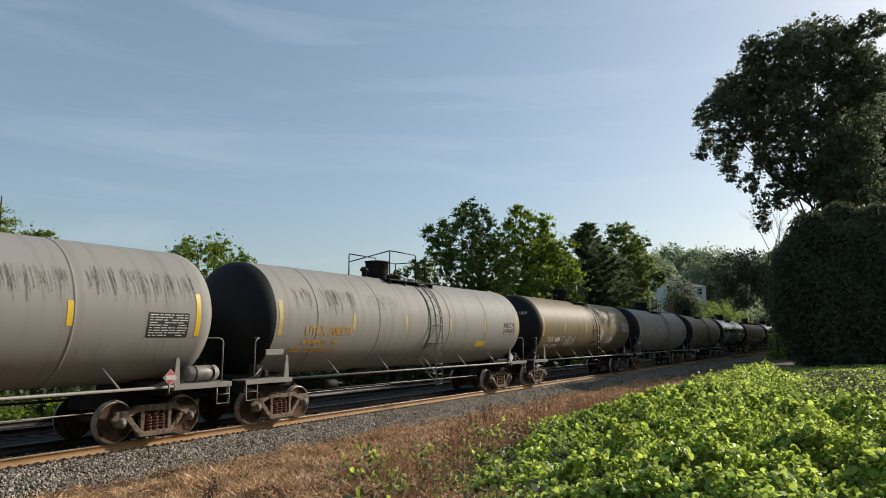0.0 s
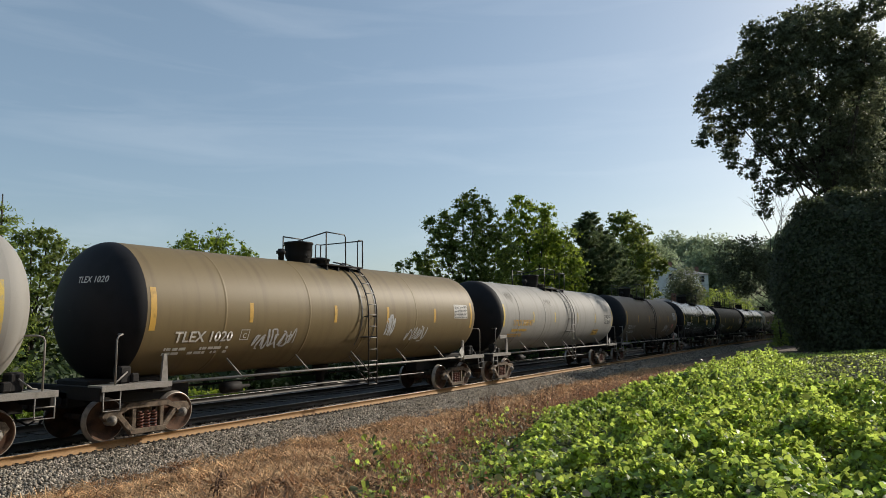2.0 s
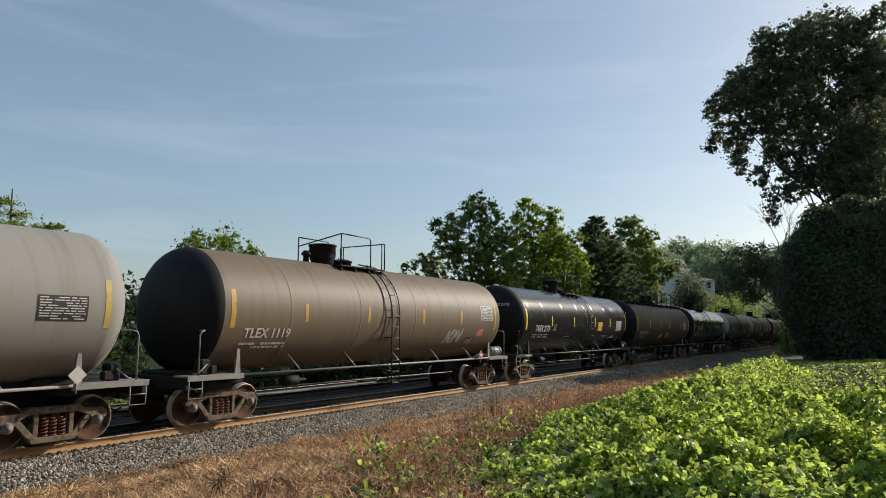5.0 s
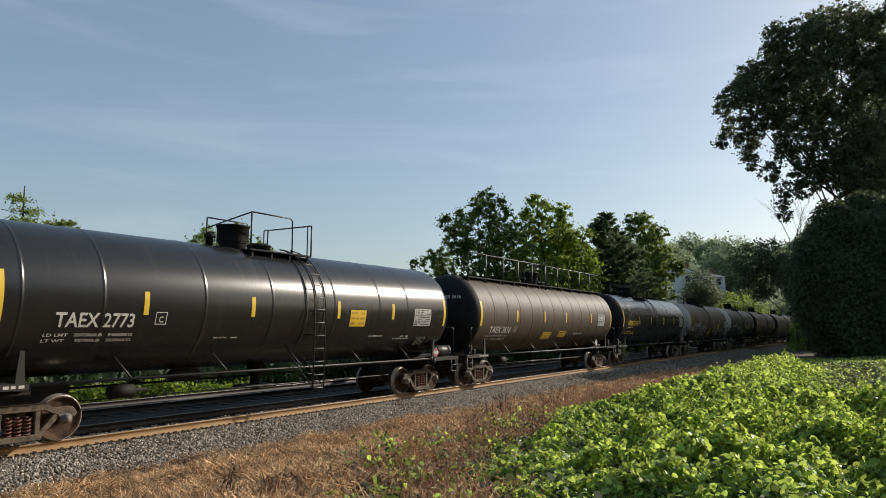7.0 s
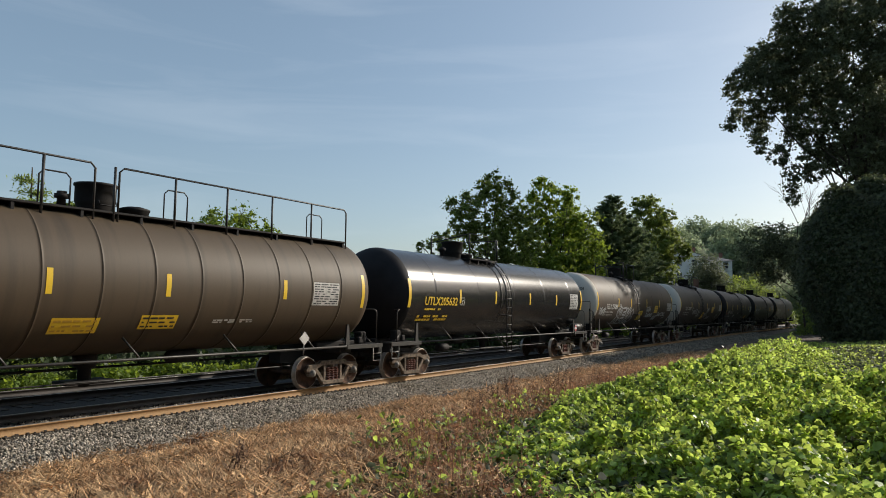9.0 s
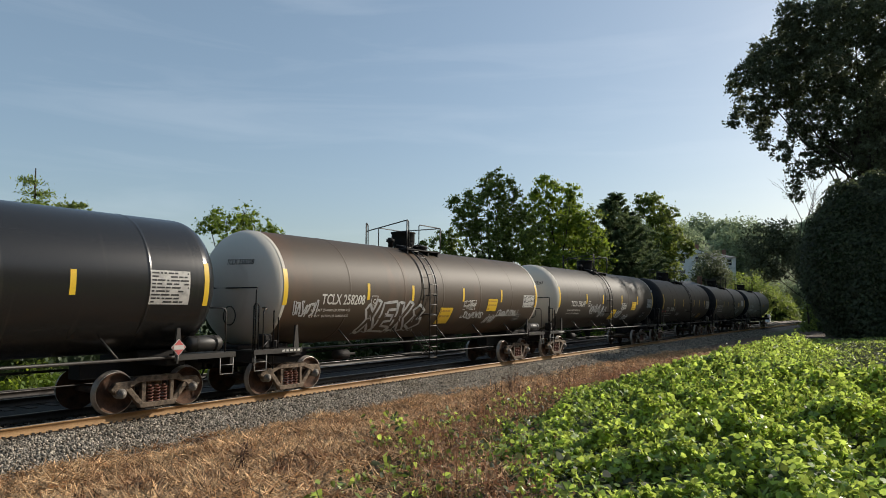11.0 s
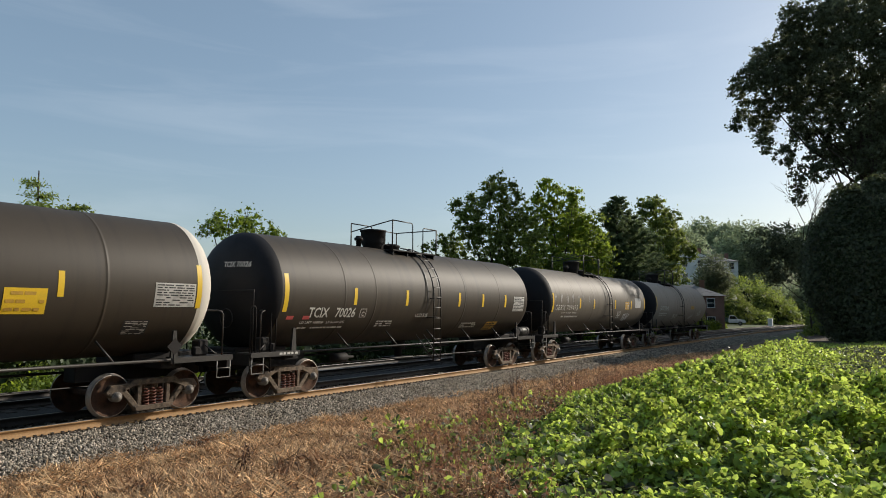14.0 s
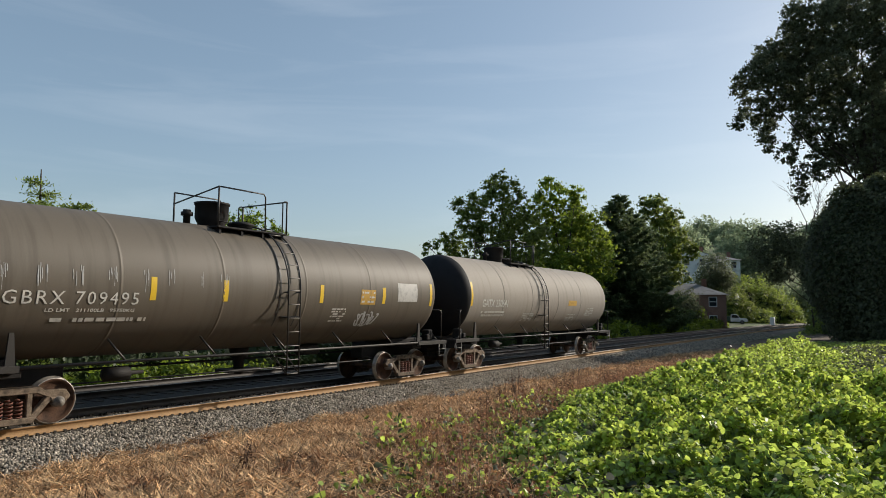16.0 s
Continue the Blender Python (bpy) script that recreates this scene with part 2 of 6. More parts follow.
def add_lathe(bm, profile, axis="x", segs=24, m=None, closed=True):
    """Turns (along, radius) pairs round the axis."""
    rings = []
    for a, r in profile:
        ring = []
        for k in range(segs):
            q = 2 * math.pi * k / segs
            v = {"x": (a, r * math.cos(q), r * math.sin(q)), "y": (r * math.cos(q), a, r * math.sin(q)), "z": (r * math.cos(q), r * math.sin(q), a)}[axis]
            v = Vector(v)
            ring.append(bm.verts.new(m @ v if m else v))
        rings.append(ring)
    flip = axis == "y"
    for r0, r1 in zip(rings, rings[1:]):
        for k in range(segs):
            q = (r0[k], r1[k], r1[(k + 1) % segs], r0[(k + 1) % segs])
            f = bm.faces.new(q[::-1] if not flip else q)
            f.smooth = True
    if closed:
        bm.faces.new(rings[0])
        bm.faces.new(rings[-1][::-1])
    bmesh.ops.recalc_face_normals(bm, faces=bm.faces)


def lathe(profile, axis="x", segs=24, m=None, closed=True):
    bm = bmesh.new()
    add_lathe(bm, profile, axis, segs, m, closed)
    return bm


def add_prism(bm, outline, y0, y1, m=None):
    """Extrudes an x, z outline from y0 to y1."""
    a = [bm.verts.new((m or Matrix()) @ Vector((x, y0, z))) for x, z in outline]
    b = [bm.verts.new((m or Matrix()) @ Vector((x, y1, z))) for x, z in outline]
    bm.faces.new(a), bm.faces.new(b[::-1])
    n = len(a)
    for i in range(n):
        bm.faces.new((a[i], b[i], b[(i + 1) % n], a[(i + 1) % n]))
    bmesh.ops.recalc_face_normals(bm, faces=bm.faces)


def prism(outline, y0, y1, m=None):
    bm = bmesh.new()
    add_prism(bm, outline, y0, y1, m)
    return bm


def bulk(name, verts, faces, mats, slots=None, smooth=False):
    """One big mesh from arrays: faces all have the same number of corners."""
    verts, faces = np.asarray(verts, np.float32), np.asarray(faces, np.int32)
    me = bpy.data.meshes.new(name)
    me.vertices.add(len(verts))
    me.vertices.foreach_set("co", verts.ravel())
    k = faces.shape[1]
    me.loops.add(faces.size)
    me.loops.foreach_set("vertex_index", faces.ravel())
    me.polygons.add(len(faces))
    me.polygons.foreach_set("loop_start", np.arange(0, faces.size, k, dtype=np.int32))
    for m in (mats if isinstance(mats, (list, tuple)) else (mats,)):
        me.materials.append(m)
    if slots is not None:
        me.polygons.foreach_set("material_index", np.asarray(slots, np.int32))
    if smooth:
        me.polygons.foreach_set("use_smooth", np.ones(len(faces), bool))
    me.update(calc_edges=True)
    me.validate()
    return me


# ---- the line of the track ----
TRACK_Y, BEND_X, BEND_R = 15.0, 85.0, 700.0


def on_track(s, across=0.0):
    """x, y and heading (radians) at s metres along the near track; across: metres to its far side."""
    if s <= BEND_X:
        return s, TRACK_Y + across, 0.0
    a = (s - BEND_X) / BEND_R
    return BEND_X + (BEND_R + across) * math.sin(a), TRACK_Y - BEND_R + (BEND_R + across) * math.cos(a), -a


def lateral(x, y):
    """Distance to the far side of the near track's middle line."""
    if x <= BEND_X:
        return y - TRACK_Y
    return math.hypot(x - BEND_X, y - TRACK_Y + BEND_R) - BEND_R


def ramp(v, pairs):
    return float(np.interp(v, [p[0] for p in pairs], [p[1] for p in pairs]))


SECTION = ((-60, 0.9), (-22, 0.75), (-15, 0.62), (-8.2, 0.2), (-5.2, -0.3), (-2.75, -0.56), (-1.45, -0.24), (-1.2, -0.22), (5.9, -0.22),
           (7.4, -0.65), (14, -0.6), (24, -0.1))


def ground_z(x, y):
    d = lateral(x, y)
    z = ramp(d, SECTION)
    if d < -2.7:
        z += 0.10 * noise.noise(Vector((x * 0.35, y * 0.35, 0))) + 0.05 * noise.noise(Vector((x * 1.3, y * 1.3, 3)))
    if d > 16:
        far = math.hypot(x, y)
        rise = ramp(far, ((60, 0.0), (110, 1.2), (150, 8.0), (300, 30.0), (600, 45.0), (3000, 45.0)))
        z += rise * min(1.0, (d - 16) / 14) * min(1.0, max(0.0, (x - 70) / 40)) * min(1.0, max(0.0, (x / max(y, 1.0) - 2.0) / 0.8))
    if d > 6.5:
        z += 0.6 * min(1.0, max(0.0, (x - 80) / 20)) * min(1.0, (d - 6.5) / 1.5)
    elif d < -35:
        z += ramp(math.hypot(x, y), ((60, 0.0), (300, 6.0), (3000, 12.0))) * min(1.0, (-d - 35) / 40)
    return z


def build_ground():
    xs = np.concatenate([-np.geomspace(2200, 9, 22), np.arange(-8, 46, 0.4), np.arange(46, 130, 1.5), np.geomspace(131, 2200, 30)])
    ys = np.concatenate([-np.geomspace(2200, 9, 20), np.arange(-8, 24, 0.4), np.arange(24, 60, 1.5), np.geomspace(61, 2200, 30)])
    verts = [(x, y, ground_z(x, y)) for x in xs for y in ys]
    nx, ny = len(xs), len(ys)
    i, j = np.meshgrid(np.arange(nx - 1), np.arange(ny - 1), indexing="ij")
    a = (i * ny + j).ravel()
    faces = np.stack([a, a + ny, a + ny + 1, a + 1], 1)
    slots = []
    for f in a:
        x, y, _ = verts[f]
        d = lateral(x, y)
        # slot 3: bed darkened in colour where the train's shade lies
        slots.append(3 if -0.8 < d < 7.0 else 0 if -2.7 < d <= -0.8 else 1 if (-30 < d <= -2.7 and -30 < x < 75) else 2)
    me = bulk("ground", verts, faces, (GRAVELBED, SOIL, GRASS, SHADEBED), slots, smooth=True)
    tagged(new("ground", me), "brown soil and gravel bed running into rough green grass", "ground", kind="structure")


build_ground()


# ---- the two tracks ----
RAIL_PROFILE = ((-0.07, -0.18), (0.07, -0.18), (0.07, -0.165), (0.012, -0.145), (0.012, -0.045), (0.036, -0.035), (0.036, -0.006), (0.03, 0.0),
                (-0.03, 0.0), (-0.036, -0.006), (-0.036, -0.035), (-0.012, -0.045), (-0.012, -0.145), (-0.07, -0.165))


def rail_mesh(across, side_mat, s0=-160.0, s1=420.0):
    stations = [s0, BEND_X] + [BEND_X + 6.0 * k for k in range(1, int((s1 - BEND_X) / 6))]
    verts, faces, slots = [], [], []
    n = len(RAIL_PROFILE)
    for s in stations:
        for u, z in RAIL_PROFILE:
            x, y, _ = on_track(s, across + u)
            verts.append((x, y, z))
    for k in range(len(stations) - 1):
        for q in range(n):
            a, b = k * n + q, k * n + (q + 1) % n
            faces.append((a, a + n, b + n, b))
            slots.append(1 if 6 <= q <= 8 else 0)
    return bulk("rail", verts, faces, (side_mat, RAILTOP), slots)


def tie_mesh():
    return box(-0.115, 0.115, -1.3, 1.3, -0.36, -0.195, bevel=0.012)


def build_track(name, across, label):
    track = root(name, label, "railway track", "parallel tracks", "structure")
    for side in (-0.752, 0.752):
        # only the nearest rail keeps full rust; the rest are darkened for shade
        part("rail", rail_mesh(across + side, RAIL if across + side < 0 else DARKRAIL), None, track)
    me, plate = None, None
    rest = bmesh.new()
    for k in range(-40, 420):
        s = k * 0.53
        x, y, h = on_track(s, across)
        if k < 0 or k >= 180:
            add_box(rest, -0.115, 0.115, -1.3, 1.3, -0.36, -0.195, m=pose(x, y, 0, 0, 0, math.degrees(h)))
            continue
        if me is None:
            ob = part("sleeper", tie_mesh(), TIE, track)
            me = ob.data
            bm = bmesh.new()
            for q in (-0.752, 0.752):
                add_box(bm, -0.09, 0.09, q - 0.19, q + 0.19, -0.196, -0.178)
                for dx, dy in ((-0.05, -0.1), (0.05, 0.1), (0.06, -0.14), (-0.06, 0.14)):
                    add_box(bm, dx - 0.016, dx + 0.016, q + dy - 0.02, q + dy + 0.02, -0.18, -0.15)
                add_box(bm, 0.14, 0.19, q - 0.085, q + 0.085, -0.2, -0.15)
                add_box(bm, -0.19, -0.14, q - 0.085, q + 0.085, -0.2, -0.15)
            plate = part("tie_plate", bm, TIE, track).data
            bpy.data.objects.remove(ob), bpy.data.objects.remove(track.children[-1])
        part("sleeper", me, None, track, m=pose(x, y, 0, 0, 0, math.degrees(h)))
        if k < 90 and across == 0.0:
            part("tie_plate", plate, None, track, m=pose(x, y, 0, 0, 0, math.degrees(h)))
    tagged(part("sleeper_row", rest, TIE, track), kind="stuff")
    return track


build_track("near_track", 0.0, "rust-brown steel rails on dark timber sleepers in grey ballast")
build_track("far_track", 4.25, "rails of the second track, coloured dark for the train's shade")


# ---- tank cars ----
TANK_R, TANK_Z = 1.61, 2.855
CACHE = {}


def cached(name, build, *args):
    """Alike parts share one mesh."""
    key = (name, *args)
    if key not in CACHE:
        bm = build(*args)
        me = bpy.data.meshes.new(name)
        bm.to_mesh(me)
        bm.free()
        CACHE[key] = me
    return CACHE[key]


HEAD_IN, HEAD_DEPTH = 0.10, 0.82


def tank_shell(half, seams):
    end = half - HEAD_IN
    prof = [(-half, TANK_R)]
    for s in seams:
        prof += [(s - 0.06, TANK_R), (s - 0.025, TANK_R), (s - 0.01, TANK_R + 0.007), (s + 0.01, TANK_R + 0.007), (s + 0.025, TANK_R), (s + 0.06, TANK_R)]
    prof.append((end, TANK_R))
    bm = lathe(prof, "x", 64, closed=False)
    bmesh.ops.translate(bm, verts=bm.verts, vec=(0, 0, TANK_Z))
    return bm


def tank_head(sign, half):
    """Half an ellipsoid that closes the shell."""
    start = half - (HEAD_IN if sign > 0 else 0.0)
    prof = [(start + HEAD_DEPTH * math.sin(k / 14 * math.pi / 2), max(0.01, (TANK_R - 0.001) * math.cos(k / 14 * math.pi / 2))) for k in range(15)]
    bm = lathe([(sign * a, r) for a, r in prof], "x", 64, closed=False)
    bmesh.ops.translate(bm, verts=bm.verts, vec=(0, 0, TANK_Z))
    bmesh.ops.recalc_face_normals(bm, faces=bm.faces)
    return bm


def skin_point(x, a, lift=0.006):
    """On the side of the tank that faces -y: a in radians above its middle."""
    r = TANK_R + lift
    return Vector((x, -r * math.cos(a), TANK_Z + r * math.sin(a)))


def skin_patch(x0, x1, a0, a1, lift=0.006, skew=0.0):
    bm = bmesh.new()
    n = max(2, int(abs(a1 - a0) / 6) + 1)
    rows = []
    for k in range(n + 1):
        a = radians(a0 + (a1 - a0) * k / n)
        d = skew * k / n
        rows.append((bm.verts.new(skin_point(x0 + d, a, lift)), bm.verts.new(skin_point(x1 + d, a, lift))))
    for (p, q), (r, s) in zip(rows, rows[1:]):
        bm.faces.new((p, q, s, r)).smooth = True
    return bm


def letters(text, x0, x1, a0, a1, lift=0.01, head=None):
    """Lettering wrapped on the tank between x0, x1 and the angles a0, a1; head: sign of the head on which it stands instead."""
    cu = bpy.data.curves.new("lettering", "FONT")
    thin = text.startswith("GBRX")
    cu.body, cu.size, cu.resolution_u, cu.offset, cu.space_character = text, 1.0, 2, 0.0 if thin else 0.018, 1.22 if thin else 1.0
    ob = bpy.data.objects.new("lettering", cu)
    me = ob.to_mesh()
    bm = bmesh.new()
    bm.from_mesh(me)
    ob.to_mesh_clear()
    bpy.data.objects.remove(ob)
    bpy.data.curves.remove(cu)
    xs, ys = [v.co.x for v in bm.verts], [v.co.y for v in bm.verts]
    lo, hi, b, t = min(xs), max(xs), min(ys), max(ys)
    for k in (1, 2, 3):
        y = b + (t - b) * k / 4
        bmesh.ops.bisect_plane(bm, geom=bm.verts[:] + bm.edges[:] + bm.faces[:], plane_co=(0, y, 0), plane_no=(0, 1, 0))
    for v in bm.verts:
        u, w = (v.co.x - lo) / (hi - lo), (v.co.y - b) / (t - b)
        if head is None:
            v.co = skin_point(x0 + (x1 - x0) * u, radians(a0 + (a1 - a0) * w), lift)
        else:
            yy, zz = x1 + (x0 - x1) * u, a0 + (a1 - a0) * w
            v.co = Vector((head_x(head, yy, zz, lift), yy, zz))
    bm.normal_update()
    return bm


def head_x(half, y, z, lift):
    """x of the left head's face at y, z."""
    r = min(1.0, math.hypot(y, z - TANK_Z) / TANK_R)
    return -(half + HEAD_DEPTH * math.sin(math.acos(r))) - lift


def bars(x0, x1, a0, a1, rows, seed, lift=0.011, fill=0.62, gap=0.4):
    """Unreadable small print as rows of short bars."""
    rnd = random.Random(seed)
    bm = bmesh.new()
    step = (a1 - a0) / rows
    for r in range(rows):
        a = radians(a0 + step * (r + 0.5 - fill / 2))
        b = radians(a0 + step * (r + 0.5 + fill / 2))
        x = x0
        while x < x1 - 0.02:
            w = min(rnd.uniform(0.05, 0.22), x1 - x)
            if rnd.random() > gap * 0.5:
                q = [bm.verts.new(skin_point(*p, lift)) for p in ((x, a), (x + w, a), (x + w, b), (x, b))]
                bm.faces.new(q)
            x += w + rnd.uniform(0.015, 0.05)
    return bm


def ribbon(bm, pts, width):
    """A flat painted stroke over the tank's skin through (x, angle) points."""
    prev, n = None, len(pts)
    for i, (x, a) in enumerate(pts):
        (nx, na), (bx, ba) = pts[min(i + 1, n - 1)], pts[max(i - 1, 0)]
        dx, dv = nx - bx, radians(na - ba) * TANK_R
        ln = math.hypot(dx, dv) or 1.0
        ox, oa = -dv / ln * width, dx / ln * width / TANK_R
        cur = (bm.verts.new(skin_point(x + ox, radians(a) + oa, 0.009)), bm.verts.new(skin_point(x - ox, radians(a) - oa, 0.009)))
        if prev:
            bm.faces.new((prev[0], prev[1], cur[1], cur[0]))
        prev = cur


def scrawl(x0, x1, a0, a1, seed, width=0.014, strokes=9):
    """Sprayed angular strokes that cannot be read."""
    rnd = random.Random(seed)
    bm = bmesh.new()
    strokes = int(strokes * 1.5)
    w = (x1 - x0) / strokes
    for k in range(strokes):
        left, rate, tilt = x0 + w * k, rnd.choice((0.6, 0.9, 1.3)), rnd.uniform(0.7, 1.5)
        p, q = rnd.uniform(0, 6.28), rnd.uniform(0, 6.28)
        low, high = a0 + (a1 - a0) * rnd.uniform(0.0, 0.25), a1 - (a1 - a0) * rnd.uniform(0.0, 0.3)
        pts = []
        for i in range(15):
            f = i / 14 * 6.28
            up = math.sin(f * tilt + q)
            pts.append((left + w * (0.5 + 0.75 * math.sin(f * rate + p) + 0.15 * up), (low + high) / 2 + (high - low) / 2 * max(-0.9, min(0.9, 1.2 * up))))
        ribbon(bm, pts, width * rnd.uniform(0.9, 1.5))
    return bm


def block_graffiti(x0, x1, a0, a1):
    """Four bold angular shapes in white outline, with a jagged rim round them."""
    rnd = random.Random(77)
    forms = (
        ((0, 0.1), (0.25, 0.0), (0.45, 0.35), (0.8, 0.05), (1.0, 0.2), (0.65, 0.55), (0.9, 0.95), (0.6, 1.0), (0.45, 0.7), (0.2, 0.9), (0, 0.75), (0.25, 0.5)),
        ((0, 0.05), (0.9, 0.0), (1.0, 0.2), (0.4, 0.25), (0.42, 0.4), (0.85, 0.42), (0.85, 0.6), (0.42, 0.6), (0.45, 0.76), (1.0, 0.78), (0.9, 1.0), (0.05, 0.95)),
        ((0.05, 0.0), (0.35, 0.02), (0.38, 0.36), (0.75, -0.05), (1.1, 0.02), (0.62, 0.5), (1.05, 0.98), (0.75, 1.05), (0.38, 0.66), (0.36, 1.0), (0.0, 1.02)),
        ((0.0, 0.2), (0.5, 0.0), (1.0, 0.25), (0.9, 0.5), (0.6, 0.45), (0.95, 0.8), (0.5, 1.0), (0.1, 0.8), (0.3, 0.6)),
    )
    bm = bmesh.new()
    w = (x1 - x0) / 4
    for k, form in enumerate(forms):
        size = 0.92 - 0.07 * k
        pts = []
        for i, (u, v) in enumerate(form + form[:1]):
            p = (x0 + w * (k + 0.04 + u * 0.95), a0 + (a1 - a0) * (0.5 + (v - 0.5) * size))
            if pts:
                q = pts[-1]
                pts += [(q[0] + (p[0] - q[0]) * f, q[1] + (p[1] - q[1]) * f) for f in (0.33, 0.67)]
            pts.append(p)
        ribbon(bm, pts, 0.048)
        mid = [(x0 + w * (k + 0.3 + 0.4 * rnd.random()), a0 + (a1 - a0) * (0.35 + 0.3 * rnd.random())) for i in range(4)]
        ribbon(bm, mid, 0.016)
    rim = []
    for i in range(25):
        f = i / 24
        rim.append((x0 + (x1 - x0) * f, a0 + (a1 - a0) * (0.02 + 0.12 * abs(math.sin(i * 1.7)))))
    ribbon(bm, rim, 0.02)
    return bm


def drips(x0, x1, a0, a1, seed, count):
    """Runs of pale liquid down the side."""
    rnd = random.Random(seed)
    bm = bmesh.new()
    for k in range(count):
        x = x0 + (x1 - x0) * (int(rnd.random() * 8) + rnd.uniform(0, 0.35)) / 8
        top = a1 - rnd.uniform(0, 0.3) * (a1 - a0)
        low = top - (a1 - a0) * rnd.uniform(0.2, 0.8)
        ribbon(bm, [(x, top), (x + rnd.uniform(-0.01, 0.01), (top + low) / 2), (x, low)], rnd.uniform(0.003, 0.007))
    return bm


def weld_line(x):
    bm = lathe([(x - 0.011, TANK_R + 0.0085), (x + 0.011, TANK_R + 0.0085)], "x", 64, closed=False)
    bmesh.ops.translate(bm, verts=bm.verts, vec=(0, 0, TANK_Z))
    return bm


def combed(x0, x1, a0, a1, seed, count):
    """Many thin wavering runs of dirt, in loose bundles."""
    rnd = random.Random(seed)
    bm = bmesh.new()
    for k in range(count):
        x = x0 + (x1 - x0) * rnd.random()
        top = a1 - abs(rnd.gauss(0, 0.25)) * (a1 - a0)
        low = max(a0, top - rnd.uniform(0.15, 0.7) * (a1 - a0))
        slip = rnd.uniform(0.0, 0.06)
        ribbon(bm, [(x, top), (x + slip * 0.3 + rnd.uniform(-0.01, 0.01), (top * 2 + low) / 3), (x + slip * 0.7 + rnd.uniform(-0.01, 0.01), (top + low * 2) / 3), (x + slip, low)], rnd.uniform(0.002, 0.0045))
    return bm


def wheelset():
    bm = bmesh.new()
    for s in (-1, 1):
        y = s * 0.715
        add_lathe(bm, [(y - s * 0.0, 0.487), (y + s * 0.028, 0.478), (y + s * 0.034, 0.462), (y + s * 0.125, 0.453), (y + s * 0.131, 0.449), (y + s * 0.131, 0.434), (y + s * 0.13, 0.40),
                       (y + s * 0.085, 0.375), (y + s * 0.06, 0.2), (y + s * 0.13, 0.13), (y + s * 0.13, 0.02)], "y", 28)
    add_lathe(bm, [(-1.05, 0.075), (1.05, 0.075)], "y", 10)
    for f in bm.faces:
        r = math.hypot(f.calc_center_median().x, f.calc_center_median().z)
        f.material_index = 1 if r > 0.438 else 0
    for s in (-1, 1):
        for k in range(3):
            q = k * 2.094
            add_box(bm, 0.05 * math.cos(q) - 0.015, 0.05 * math.cos(q) + 0.015, s * 1.05 - 0.02, s * 1.05 + 0.02, 0.05 * math.sin(q) - 0.015, 0.05 * math.sin(q) + 0.015)
    return bm


def side_frame():
    """Cast truss with two openings, seen from its side, z from the axle line."""
    bm = bmesh.new()
    top = [(-1.12, 0.10), (-1.02, 0.24), (-0.62, 0.25), (-0.5, 0.34), (0.5, 0.34), (0.62, 0.25), (1.02, 0.24), (1.12, 0.10)]
    top_low = [(1.06, 0.02), (0.7, 0.10), (0.48, 0.2), (-0.48, 0.2), (-0.7, 0.10), (-1.06, 0.02)]
    add_prism(bm, top + top_low, -0.07, 0.07)
    for s in (-1, 1):
        add_prism(bm, [(s * 0.66, 0.12), (s * 0.80, 0.10), (s * 0.46, -0.30), (s * 0.30, -0.30)], -0.06, 0.06)
        add_prism(bm, [(s * 0.30, 0.22), (s * 0.40, 0.22), (s * 0.40, -0.26), (s * 0.30, -0.26)], -0.055, 0.055)
        add_prism(bm, [(s * 0.72, 0.10), (s * 1.06, 0.08), (s * 1.02, -0.02), (s * 0.78, -0.02)], -0.085, 0.085)
    add_prism(bm, [(-0.48, -0.24), (0.48, -0.24), (0.42, -0.36), (-0.42, -0.36)], -0.08, 0.08)
    bmesh.ops.bevel(bm, geom=bm.edges[:], offset=0.012, segments=1, affect="EDGES")
    return bm


def bearing():
    return lathe([(-0.12, 0.02), (-0.12, 0.095), (-0.10, 0.11), (0.085, 0.11), (0.10, 0.085), (0.125, 0.08), (0.13, 0.045), (0.15, 0.04), (0.15, 0.01)], "y", 14)


def spring():
    bm = bmesh.new()
    pts = [(0.062 * math.cos(k * 0.8), 0.062 * math.sin(k * 0.8), -0.22 + 0.0087 * k) for k in range(46)]
    add_tube(bm, pts, 0.018, 4)
    return bm


def build_truck(car, x):
    truck = part("truck", cached("bolster", lambda: box(-0.2, 0.2, -0.92, 0.92, 0.42, 0.66, bevel=0.03)), TRUCK, car, "rusty cast steel truck", m=pose(x, 0, 0))
    for s in (-1, 1):
        part("side_frame", cached("side_frame", side_frame), TRUCK, truck, m=pose(0, s * 1.0, 0.457))
        for q in (-0.20, -0.03, 0.14):
            part("spring", cached("spring", spring), SPRING, truck, m=pose(q + 0.03, s * 1.01, 0.40))
        for q in (-0.889, 0.889):
            part("bearing", cached("bearing", bearing), CASTING, truck, m=pose(q, s * 1.02, 0.457, 0, 0, 0 if s > 0 else 180))
    for q in (-0.889, 0.889):
        w = part("wheelset", cached("wheelset", wheelset), (WHEEL, TREAD), truck, "rust-brown wheels with bright rims", m=pose(q, 0, 0.457))
        WHEELS.append(w)
        part_brake = part("brake_beam", cached("brake_beam", lambda: tube([(0, -0.7, 0), (0, 0.7, 0)], 0.045, 6)), FRAME, truck, m=pose(q * 0.42, 0, 0.42))
    return truck


WHEELS = []


def hoop(h, w):
    """A grab rail of bent pipe, open at its foot."""
    r = 0.10
    return tube([(0, 0, 0), (0, 0, h - r), (0, -0.03 * 0, h - r * 0.3), (-r * 0.4, 0, h), (-w, 0, h)], 0.017, 6)


